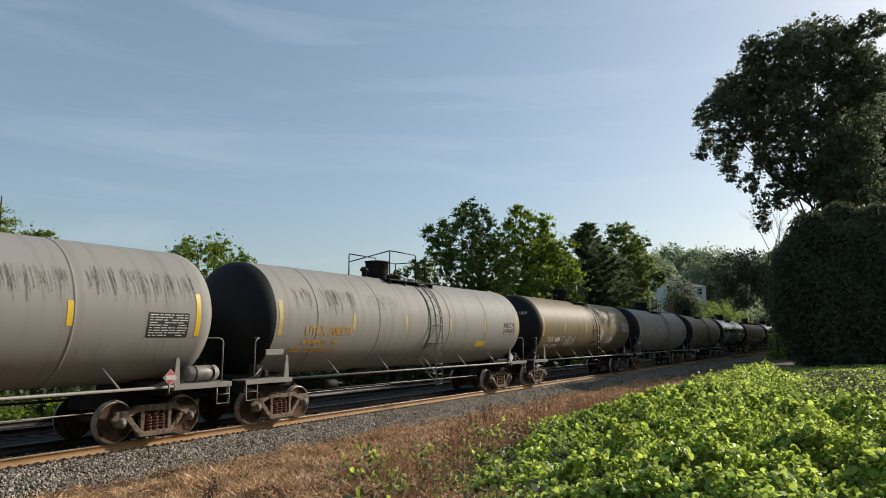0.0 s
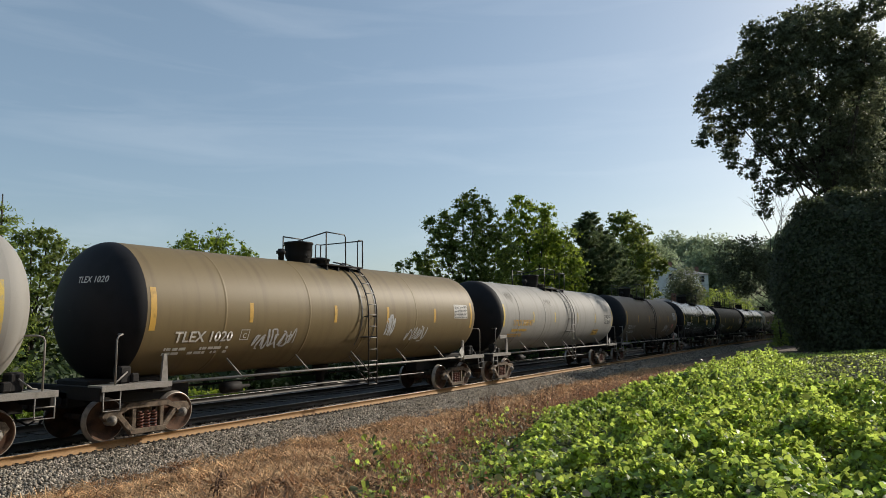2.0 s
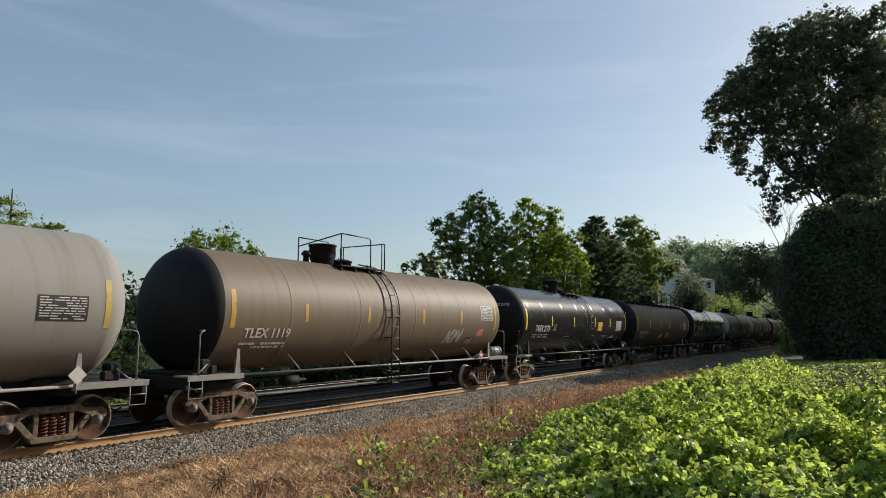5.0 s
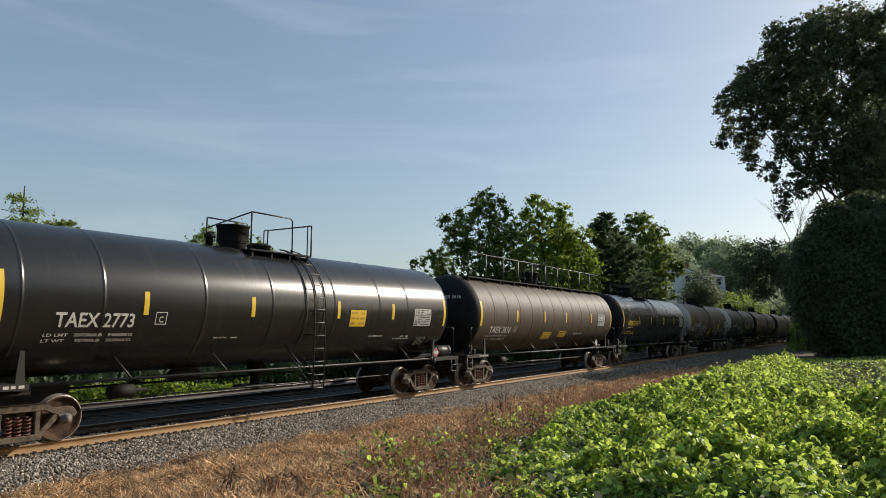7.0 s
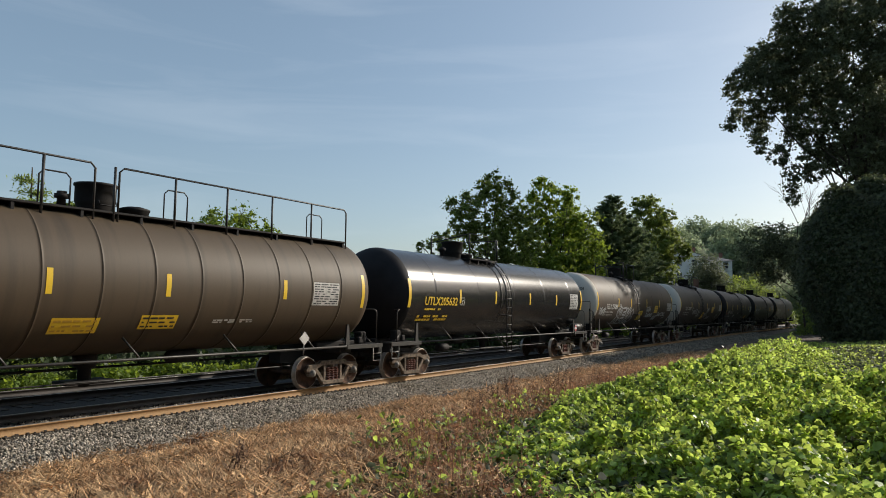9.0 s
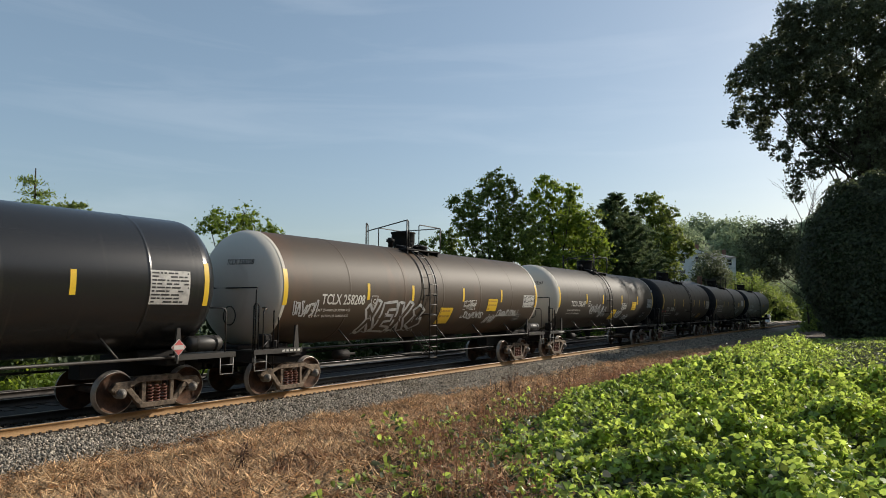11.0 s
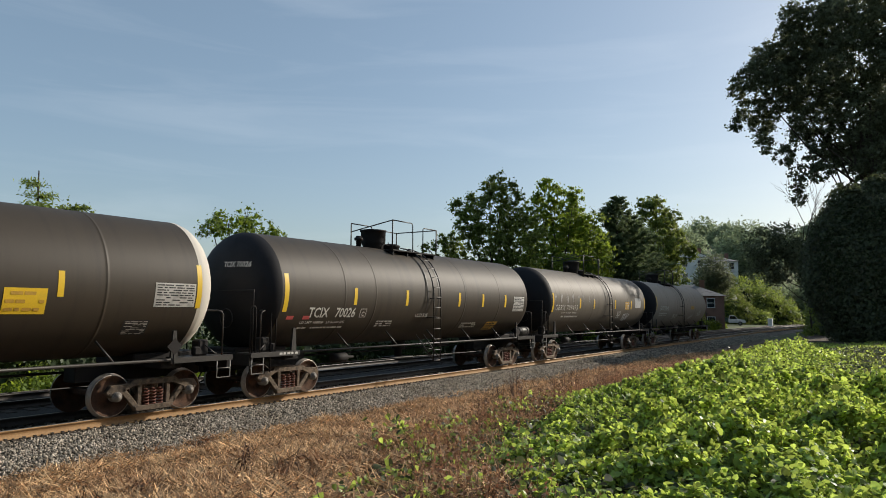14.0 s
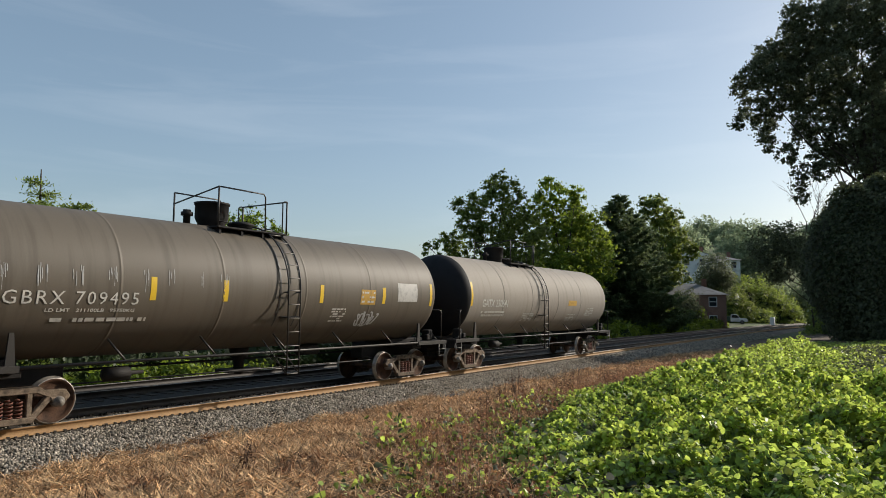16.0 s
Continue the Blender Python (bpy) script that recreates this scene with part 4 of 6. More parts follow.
S5 = lambda e, w=0.12, at=(-4.36, -1.63, 1.5, 4.35): [(x, -10.5, 7.5, w) for x in at] + [(-e, -17, 18, 0.15), (e - 0.1, -18, 18, 0.13)]
CARS = [
    dict(left=-4.4, right=10.89, paint="grey", seed=1, ladder=0.6, pipe=PIPE, ladder_mat=PIPE, seams=(-6, -3, 0.1, 1.45, 4.4), stripes=S5(7.5, at=(-4.36, -1.6, 1.5, 4.32)), texts=[],
         combed=[(3.0, 4.3, 5, 34, 60), (4.7, 7.3, 8, 38, 130), (4.4, 7.2, -44, -22, 22)], panels=[(6.07, 7.14, -19, 1, INK, WHITE)], diamonds=[(6.75, 1.42, True, "x")], label="light grey dust-streaked tank car with a grey side pipe"),
    dict(left=13.18, right=28.47, paint="grey", head="navy", seed=2, ladder=0.4, dome=-1.12, reach=(-1.6, 1.35), ladder_mat=PIPE, seams=(-6, -3, 0.05, 1.43, 4.4), stripes=S5(7.47, at=(-4.33, -1.48, 1.5, 4.3)), tape=WORN,
         texts=[("UTLX 208573", -6.48, -4.44, -17, -7, OCHRE)], bars=[(-6.5, -4.9, -27, -20, 1, OCHRE), (-6.9, -5.0, -36, -29, 2, OCHRE)],
         combed=[(-7.0, -6.2, 8, 34, 40), (-5.8, -4.2, 5, 36, 110), (-3.6, -1.8, 10, 34, 50), (-3.0, 3.6, -42, -22, 26)], card_box=True, panels=[(6.05, 7.1, -14, 4, INK, WHITE), (3.8, 4.55, -34, -25, YELLOW, None)], diamonds=[(6.9, 1.42, True, "")], label="light grey tank car with worn yellow lettering and black head"),
    dict(left=31.2, right=45.95, paint="olive", seed=3, ladder=0.48, dome=-1.05, reach=(-0.8, 1.0), seams=(-5.2, -2.2, 0.4, 3.2), stripes=S5(7.22, at=(-4.38, -1.1, 1.51, 4.41)), tape=OCHRE,
         texts=[("TLEX 1020", -6.58, -4.89, -28, -18, WHITE)], bars=[(-6.75, -4.9, -41, -32, 2, WHITE)], boxes=[(-4.5, -22, 0.28)],
         spray=[(-4.1, -2.7, -38, -16, 7), (2.8, 3.95, -38, -14, 5), (1.5, 1.9, -30, 0, 3)], panels=[(5.8, 6.8, -5, 14, PANEL, INK)], diamonds=[(6.4, 1.42, True, "")],
         head_text="TLEX 1020", label="olive-brown tank car with white lettering and scrawled graffiti"),
    dict(left=48.6, right=63.81, paint="grey", head="navy", seed=4, ladder=0.32, dome=-1.18, reach=(-1.45, 1.3), ladder_mat=PIPE, seams=(-6, -3, 0.05, 1.43, 4.4), stripes=S5(7.53, at=(-4.4, -1.76, 1.46, 4.3)), tape=WORN,
         texts=[("UTLX 208545", -6.58, -4.54, -16, -6, OCHRE)], bars=[(-6.6, -5.0, -27, -20, 1, OCHRE), (-6.9, -5.2, -36, -29, 2, OCHRE)],
         combed=[(-7.0, -6.3, 20, 44, 50), (-2.9, -1.9, 14, 34, 40), (-4.0, 3.4, -42, -24, 26)], card_box=True, panels=[(6.0, 7.0, -13, 5, INK, WHITE), (4.25, 5.25, -39, -26, OCHRE, INK)], diamonds=[(6.9, 1.42, True, "")], label="light grey tank car with faded yellow lettering"),
    dict(left=66.65, right=81.19, paint="tan", head="navy", seed=5, ladder=-0.4, seams=(-5, -2, 1, 4), stripes=S5(7.0, at=(-4.4, -1.6, 1.5, 4.12)), tape=OCHRE,
         texts=[("TLEX 1119", -6.57, -4.94, -27, -17, WHITE)], bars=[(-6.6, -5, -39, -31, 2, WHITE)], spray=[(3.2, 4.3, -40, -16, 5)],
         panels=[(5.67, 6.7, -4, 17, PANEL, INK), (5.5, 6.0, -28, -16, RED, WHITE), (4.76, 5.4, -44, -29, INK, WHITE)], diamonds=[(5.75, 1.35, True, "x")], label="dusty brown tank car with white stencilled panels"),
    dict(left=83.89, right=99.0, paint="black", seed=6, ladder=0.7, seams=(-7.1, -5.5, -3, -0.9, 0.3, 1.5, 3.6, 5.1), pipe=DARKPIPE, stripes=S5(7.48, at=(-4.54, -1.56, 1.67, 4.3)),
         texts=[("TAEX 2773", -6.44, -4.78, -20.5, -9.5, WHITE)], lines=[("LD LMT   207300LB   94000KG", -6.6, -4.75, -27.5, -25), ("LT WT     75700LB   35700KG", -6.6, -4.75, -32, -29.5)], bars=[(-2.6, -1.7, -31, -29, 1, WHITE), (3.3, 4.0, -32, -29, 1, WHITE), (4.6, 5.5, -36, -30, 2, WHITE)], boxes=[(-4.15, -13, 0.28)],
         panels=[(2.19, 2.92, -19, -1, YELLOW, OCHRE), (5.5, 6.5, -18, 3, PANEL, INK), (5.94, 6.55, -46, -32, INK, WHITE)], diamonds=[(6.9, 1.42, True, "x")],
         head_text="TAEX 2773", label="glossy black tank car with white lettering and yellow tape"),
    dict(left=101.5, right=117.0, paint="brown", seed=7, ladder=0.2, full=(-7.6, 7.5), dome=0.03, seams=(-6.6, -5.4, -4.2, -3.0, -1.8, -0.6, 0.6, 1.8, 3.0, 4.2, 5.4, 6.6), pipe=DARKPIPE, stripes=S5(7.68, at=(-4.52, -1.65, 0.92, 4.4)),
         texts=[("TAEX 3616", -6.84, -4.97, -29, -18, WHITE)], lines=[("LD LMT 198200 LB 89850 KG", -7.0, -5.15, -35, -32), ("LT WT   87800 LB 38850 KG", -7.0, -5.15, -41, -38)], bars=[(2.3, 3.5, -34, -30, 2, WHITE)], boxes=[(-4.55, -23, 0.26)],
         panels=[(-1.47, -0.5, -42, -28, YELLOW, OCHRE), (0.41, 1.31, -39, -26, YELLOW, INK), (5.45, 6.5, -16, 7, PANEL, INK)], diamonds=[(5.2, 1.5, True, "")],
         head_text="TAEX 3616", label="dark brown tank car with a full-length roof walkway"),
    dict(left=119.3, right=134.29, paint="black", seed=8, ladder=-0.8, seams=(-6, -3, 0, 3, 6), pipe=DARKPIPE, ring=False, stripes=S5(7.55), tape=YELLOW,
         texts=[("UTLX205632", -6.65, -4.56, -14, -3, YELLOW)], bars=[(-6.6, -5.2, -21, -17, 1, YELLOW), (-6.9, -5.0, -36, -26, 2, YELLOW)], boxes=[(-4.2, -8, 0.28)],
         panels=[(6.0, 7.0, -17, 10, PANEL, INK)], diamonds=[(6.8, 1.42, True, "x")], label="glossy black tank car with orange-yellow lettering"),
    dict(left=136.7, right=151.85, paint="rusty", head="pale", ring=True, seed=9, ladder=-0.9, dome=-0.35, reach=(-1.35, 0.72), seams=(-5, -2.3, 0, 2.6, 5.2), pipe=DARKPIPE, stripes=S5(7.55, at=(-4.16, -1.86, 1.33, 4.25)),
         texts=[("TCLX 258208", -6.17, -4.31, -16, -5, WHITE)], lines=[("LD LMT 204900 LB 92900 KG", -6.5, -4.9, -23.5, -20.5), ("LT WT  81100 LB 36800 KG", -6.5, -4.9, -30, -27)], bars=[(1.4, 2.3, -22, -8, 8, WHITE)], boxes=[(-3.85, -11, 0.3)],
         blocks=(-4.2, -1.0, -58, -8), spray=[(-7.2, -6.3, -31, -10, 6), (1.5, 3.0, -36, -24, 6), (4.2, 5.9, -34, -21, 8), (3.3, 4.1, -46, -28, 4)],
         panels=[(-0.06, 0.74, -43, -19, YELLOW, OCHRE), (3.2, 3.95, -24, -6, YELLOW, OCHRE), (6.22, 7.25, -18, 1, PANEL, INK), (5.7, 6.3, -42, -28, INK, WHITE)],
         diamonds=[(6.85, 1.5, False, "")], head_text="TCLX 258208", label="rust-stained dark brown tank car with pale grey heads and graffiti"),
    dict(left=154.3, right=169.4, paint="soot", head="pale", ring=True, seed=10, ladder=-0.92, dome=-0.33, reach=(-1.35, 0.76), seams=(-5, -2.3, 0, 2.6, 5.2), pipe=DARKPIPE, stripes=S5(7.5, at=(-4.08, -1.7, 1.37, 4.28)),
         texts=[("TCLX 258247", -6.10, -4.21, -16, -6, WHITE)], lines=[("LD LMT 204700 LB 92800 KG", -6.4, -4.75, -24.5, -21.5), ("LT WT  81300 LB 36900 KG", -6.4, -4.75, -31, -28)], bars=[(1.4, 2.3, -22, -8, 8, WHITE)], boxes=[(-3.7, -11, 0.3)],
         spray=[(-3.4, -2.1, -32, -10, 7), (-2.0, -1.05, -40, -14, 5), (0.8, 1.7, -43, -23, 5), (2.2, 3.3, -50, -34, 5)],
         panels=[(-0.04, 0.74, -46, -22, YELLOW, OCHRE), (3.28, 4.04, -23, -5, YELLOW, OCHRE), (6.28, 7.3, -17, 2, PANEL, INK), (5.7, 6.3, -42, -28, INK, WHITE)],
         diamonds=[(6.85, 1.5, False, "")], head_text="TCLX 258247", label="sooty dark tank car with pale grey heads and graffiti"),
    dict(left=171.8, right=185.9, paint="soot", seed=11, ladder=-0.1, dome=-1.5, reach=(-1.6, 1.0), seams=(-4.6, -3.2, 2.0, 4.6), pipe=DARKPIPE, stripes=[(x, -13, 5, 0.13) for x in (-4.15, -1.6, 1.6, 3.3, 5.1)] + [(-6.9, -21, 16, 0.15)],
         texts=[("TCIX   70026", -5.99, -4.06, -27, -16, WHITE), ("ULD 325", -0.98, -0.28, -27, -22.5, WHITE)], lines=[("LD LMT 188800   LB 86100 KG", -6.2, -4.4, -34, -31)], bars=[(-6.2, -4.4, -40.5, -37.5, 1, WHITE), (2.2, 3.3, -46, -36, 3, WHITE), (-2.9, -2.1, -40, -31, 3, WHITE)], boxes=[(-3.7, -22, 0.28)],
         panels=[(5.82, 6.75, -19, 3, PANEL, INK), (4.1, 4.95, -52, -36, OCHRE, INK), (-6.75, -6.5, -29, -25, RED, None), (-6.15, -5.9, -29, -25, RED, None)], diamonds=[(6.3, 1.45, False, "")],
         head_text="TCIX 70026", label="brown-black oil-stained tank car with white lettering"),
    dict(left=188.55, right=202.5, paint="drab", seed=12, ladder=0.31, dome=-1.05, reach=(-1.55, 0.72), seams=(-4.4, -1.8, 0.9, 3.6), pipe=DARKPIPE, stripes=[(x, -13, 5, 0.14) for x in (-3.65, -1.75, 1.5, 4.25)] + [(-6.9, -20, 12, 0.15), (6.8, -15, 12, 0.13)],
         texts=[("GBRX 709495", -6.62, -3.97, -16.7, -7.4, WHITE)], lines=[("LD LMT   211100LB   95750KG", -5.84, -4.02, -22.5, -19.8)], bars=[(-5.7, -3.7, -31, -26, 1, WHITE), (2.0, 2.6, -34, -18, 6, WHITE)],
         spray=[(3.2, 4.1, -43, -20, 5), ], drips=(-6.8, -1.2, -6, 12, 44), panels=[(3.16, 3.84, -14, 2, OCHRE, WHITE), (4.96, 6.0, -10, 11, PANEL, None)], label="drab grey-brown tank car with white lettering and drips"),
    dict(left=204.95, right=218.93, paint="dust", seed=13, ladder=-0.8, seams=(-4.4, -1.8, 0.9, 3.6), pipe=DARKPIPE, stripes=[(-7.0 + 0.1, -14, 19, 0.13)],
         texts=[("GATX 230641", -6.12, -4.07, -15, -4, WHITE)], bars=[(-6.1, -4.2, -30, -20, 2, WHITE), (-2.5, -1.4, -38, -24, 5, WHITE), (2.2, 3.2, -40, -26, 5, WHITE), (4.4, 5.4, -30, -14, 5, WHITE)],
         panels=[(2.06, 3.05, -11, -2, OCHRE, None)], label="grey-brown tank car closing the train"),
]
TRAIN = []
for spec in CARS:
    TRAIN.append((tank_car(spec), (spec["left"] + spec["right"]) / 2))


# ---- plants ----
RNG = np.random.default_rng(7)


def unit(v):
    return v / np.maximum(np.linalg.norm(v, axis=1, keepdims=True), 1e-9)


def leaf_quads(c, n, size, aspect=0.62, fold=0.12, rng=RNG):
    """Folded diamond leaves: centres, facing directions, lengths."""
    N = len(c)
    t = unit(np.cross(n, rng.normal(size=(N, 3))))
    b = np.cross(n, t)
    s = np.asarray(size).reshape(-1, 1) * np.ones((N, 1))
    v = np.stack([c - t * s * 0.5, c + b * s * aspect * 0.5 - n * s * fold, c + t * s * 0.5, c - b * s * aspect * 0.5 - n * s * fold], 1)
    return v.reshape(-1, 3), np.arange(N * 4).reshape(N, 4)


def leaf_hearts(c, n, size, rng=RNG, t=None):
    """Broad pointed leaves in two halves with a midrib."""
    N = len(c)
    if t is None:
        t = unit(np.cross(n, rng.normal(size=(N, 3))))
    b = np.cross(n, t)
    s = np.asarray(size).reshape(-1, 1) * np.ones((N, 1))
    f = rng.uniform(0.02, 0.16, (N, 1))
    pt = lambda u, w, d: c + t * s * u + b * s * w - n * s * d
    half = ((-0.50, 0.22, 1.0), (-0.20, 0.45, 1.5), (0.22, 0.34, 1.2))
    v = np.stack([pt(-0.40, 0, 0), pt(0.58, 0, 0.12)] + [pt(p, w, f * q) for p, w, q in half] + [pt(p, -w, f * q) for p, w, q in half], 1)
    k = np.arange(N)[:, None] * 8
    faces = np.concatenate([k + np.array([[0, 1, 4, 3, 2]]), k + np.array([[0, 5, 6, 7, 1]])], 1).reshape(-1, 5)
    return v.reshape(-1, 3), faces


def crown(blobs, clusters, per, spread, size, rng, lump=0.3):
    """Leaves in sprays on the shells of overlapping blobs (x, y, z, r or rx, ry, rz)."""
    blobs = np.array([b if len(b) == 6 else (*b, b[3], b[3]) for b in [tuple(q) for q in blobs]], float)
    area = (blobs[:, 3] * blobs[:, 5])
    pick = rng.choice(len(blobs), clusters, p=area / area.sum())
    u = unit(rng.normal(size=(clusters, 3)))
    shell = 1 - np.abs(rng.normal(0, 0.22, (clusters, 1)))
    k1, k2 = rng.uniform(1.5, 3.5, 3), rng.uniform(0, 6, 3)
    wave = 1 + lump * np.sin(u @ (k1 * 1.7) * 2.1 + pick * 1.3)[:, None] * np.sin(u @ (k2 * 0.8) * 1.7 + pick)[:, None]
    cc = blobs[pick, :3] + u * blobs[pick, 3:] * shell * wave
    c = np.repeat(cc, per, 0) + rng.normal(size=(clusters * per, 3)) * np.array([spread, spread, spread * 0.7])
    n = unit(np.repeat(u, per, 0) * 0.7 + rng.normal(size=(clusters * per, 3)) * 0.8 + np.array([0.15, -0.1, 0.45]))
    return leaf_quads(c, n, rng.uniform(0.65, 1.25, len(c)) * size, 0.66, rng=rng)


def sprays(blobs, clump, fill, per, size, rng, flat=0.7):
    """Leaves in separate clumps through the blobs, with gaps between the clumps."""
    C, N = [], []
    for b in blobs:
        r = np.array(b[3:6] if len(b) == 6 else (b[3],) * 3, float)
        k = max(4, int(fill * (r.mean() / clump) ** 2))
        u = unit(rng.normal(size=(k, 3)))
        cc = np.array(b[:3], float) + u * r * rng.uniform(0.2, 1.0, (k, 1)) ** 0.5
        cr = clump * rng.uniform(0.5, 1.3, (k, 1))
        w = unit(rng.normal(size=(k * per, 3)))
        C.append(np.repeat(cc, per, 0) + w * np.repeat(cr, per, 0) * np.abs(rng.normal(0, 0.72, (k * per, 1))) * np.array([1, 1, flat]))
        N.append(unit(w * 0.6 + np.repeat(u, per, 0) * 0.3 + rng.normal(size=w.shape) * 0.6 + np.array([0.1, -0.1, 0.35])))
    C, N = np.concatenate(C), np.concatenate(N)
    return leaf_quads(C, N, rng.uniform(0.65, 1.3, len(C)) * size, 0.7, 0.15, rng=rng)


def build_tree(name, label, base, blobs, clusters, per, spread, size, mat, seed, trunk=0.2, stems=1, group="", lump=0.3, clump=0.0, fill=2.2, lean=0.09):
    rng = np.random.default_rng(seed)
    x, y = base
    z = ground_z(x, y)
    tree = root(name, label, "tree", group, m=pose(x, y, z))
    bm = bmesh.new()
    top = max(b[2] for b in blobs)
    for k in range(stems):
        a = 6.28 * k / stems + seed
        lean = 0.0 if stems == 1 else lean
        pts, rad = [], []
        for i in range(7):
            f = i / 6
            h = (top - z) * 0.72 * f
            pts.append((math.cos(a) * h * lean + rng.normal() * 0.05 * (i > 0), math.sin(a) * h * lean + rng.normal() * 0.05 * (i > 0), h - 0.1))
            rad.append(max(0.03, trunk * (1.25 if i == 0 else 1.0) * (1 - 0.85 * f) * (1.0 if stems == 1 else 0.7)))
        add_tube(bm, pts, trunk, 8, rad)
    for b in blobs:
        if stems > 1 and b[3] < 1.6:
            continue
        c = Vector(b[:3]) - Vector((x, y, z))
        f = rng.uniform(0.35, 0.6)
        start = Vector((0, 0, max(0.6, c.z * f)))
        mid = start.lerp(c, 0.5) + Vector((0, 0, -0.05 * c.length))
        add_tube(bm, [start, mid, c], 0.1, 5, [min(trunk * 0.4, 0.12), min(trunk * 0.25, 0.08), 0.02])
        for q in range(5):
            d = Vector(rng.normal(size=3)).normalized() * (b[3] * 0.7)
            add_tube(bm, [c, c + d * 0.5 + Vector((0, 0, 0.1)), c + d], 0.04, 4, [min(0.04, trunk * 0.12), min(0.025, trunk * 0.08), 0.008])
    part("trunk", bm, BARK, tree)
    v, f = sprays(blobs, clump, fill, per, size, rng) if clump else crown(blobs, clusters, per, spread, size, rng, lump=lump)
    part("crown", bulk("crown", v - np.array([x, y, z]), f, mat), None, tree)
    return tree


def build_conifer(name, label, base, height, radius, seed, mat=NEEDLE, z0=1.0, group="", long=1.0):
    rng = np.random.default_rng(seed)
    x, y = base
    z = ground_z(x, y)
    tree = root(name, label, "tree", group, m=pose(x, y, z))
    bm = bmesh.new()
    add_tube(bm, [(0, 0, -0.1), (0.05, 0, height * 0.5), (0, 0.05, height)], 0.2, 8, [height * 0.018, height * 0.01, 0.02])
    C, N = [], []
    tiers = int(height / 0.42)
    for k in range(tiers):
        f = k / tiers
        h = z0 + (height - z0) * f
        r = radius * (1 - f) ** 0.8 * rng.uniform(0.75, 1.12) + 0.15
        for q in range(max(5, int(9 * (1 - f)) + 3)):
            a = rng.uniform(0, 6.283)
            ln = r * rng.uniform(0.7, 1.1)
            tip = Vector((math.cos(a) * ln, math.sin(a) * ln, h + ln * rng.uniform(-0.18, 0.12)))
            if q < 4:
                add_tube(bm, [(0, 0, h - 0.1), tip], 0.02, 3, [0.03, 0.008])
            m = int(24 + 60 * ln)
            s = rng.uniform(0.25, 1.05, m)[:, None]
            p = np.array([0, 0, h - 0.1]) + s * (np.array(tip) - np.array([0, 0, h - 0.1])) + rng.normal(size=(m, 3)) * np.array([0.16, 0.16, 0.07])
            C.append(p)
            N.append(unit(rng.normal(size=(m, 3)) * 0.7 + np.array([math.cos(a) * 0.3, math.sin(a) * 0.3, 0.8])))
    part("trunk", bm, BARK, tree)
    v, f = leaf_quads(np.concatenate(C), np.concatenate(N), RNG.uniform(0.22, 0.46, sum(map(len, C))) * long, 0.3, rng=rng)
    part("crown", bulk("crown", v, f, mat), None, tree)
    return tree


def build_pine(x, y, height, radius, seed):
    """Whorls of long boughs, each with flat sprays of needles on its side twigs."""
    rng = np.random.default_rng(seed)
    z = ground_z(x, y)
    tree = root("pine_tree", "dark green pine with layered boughs behind the tracks", "tree", "trees behind the tracks", m=pose(x, y, z))
    bm = bmesh.new()
    add_tube(bm, [(0, 0, -0.1), (0.05, 0, height * 0.5), (0, 0.05, height)], 0.2, 8, [height * 0.017, height * 0.010, 0.02])
    C, N, S = [], [], []
    h = 0.8
    while h < height - 0.2:
        f = h / height
        reach = radius * min(1.0, 1.25 * (1 - f) ** 0.75) + 0.12
        for q in range(rng.integers(5, 8)):
            a, ln = rng.uniform(0, 6.283), reach * rng.uniform(0.6, 1.12)
            tip = ln * (0.10 + 0.32 * f) - 0.15 * rng.random()
            along = lambda s: np.stack([math.cos(a) * ln * s, math.sin(a) * ln * s, h - 0.12 * ln * np.sin(s * 3.1) + tip * s ** 2], -1)
            add_tube(bm, [tuple(along(np.array(s))) for s in (0.0, 0.5, 1.0)], 0.02, 3, [0.035, 0.02, 0.006])
            m = int(5 + 7 * ln)
            s = rng.uniform(0.22, 1.02, m)
            p = along(s)
            w = 0.42 * (1.15 - s) * ln ** 0.7
            side = rng.uniform(-1, 1, m) * w
            p[:, 0] += -math.sin(a) * side + math.cos(a) * np.abs(side) * 0.3
            p[:, 1] += math.cos(a) * side + math.sin(a) * np.abs(side) * 0.3
            per = 16
            C.append(np.repeat(p, per, 0) + rng.normal(size=(m * per, 3)) * np.array([0.15, 0.15, 0.055]))
            N.append(unit(rng.normal(size=(m * per, 3)) * 0.5 + np.array([math.cos(a) * 0.25, math.sin(a) * 0.25, 0.9])))
        h += rng.uniform(0.28, 0.52)
    part("trunk", bm, BARK, tree)
    C, N = np.concatenate(C), np.concatenate(N)
    v, f = leaf_quads(C, N, rng.uniform(0.22, 0.42, len(C)), 0.36, rng=rng)
    part("crown", bulk("crown", v, f, NEEDLE), None, tree)
    return tree


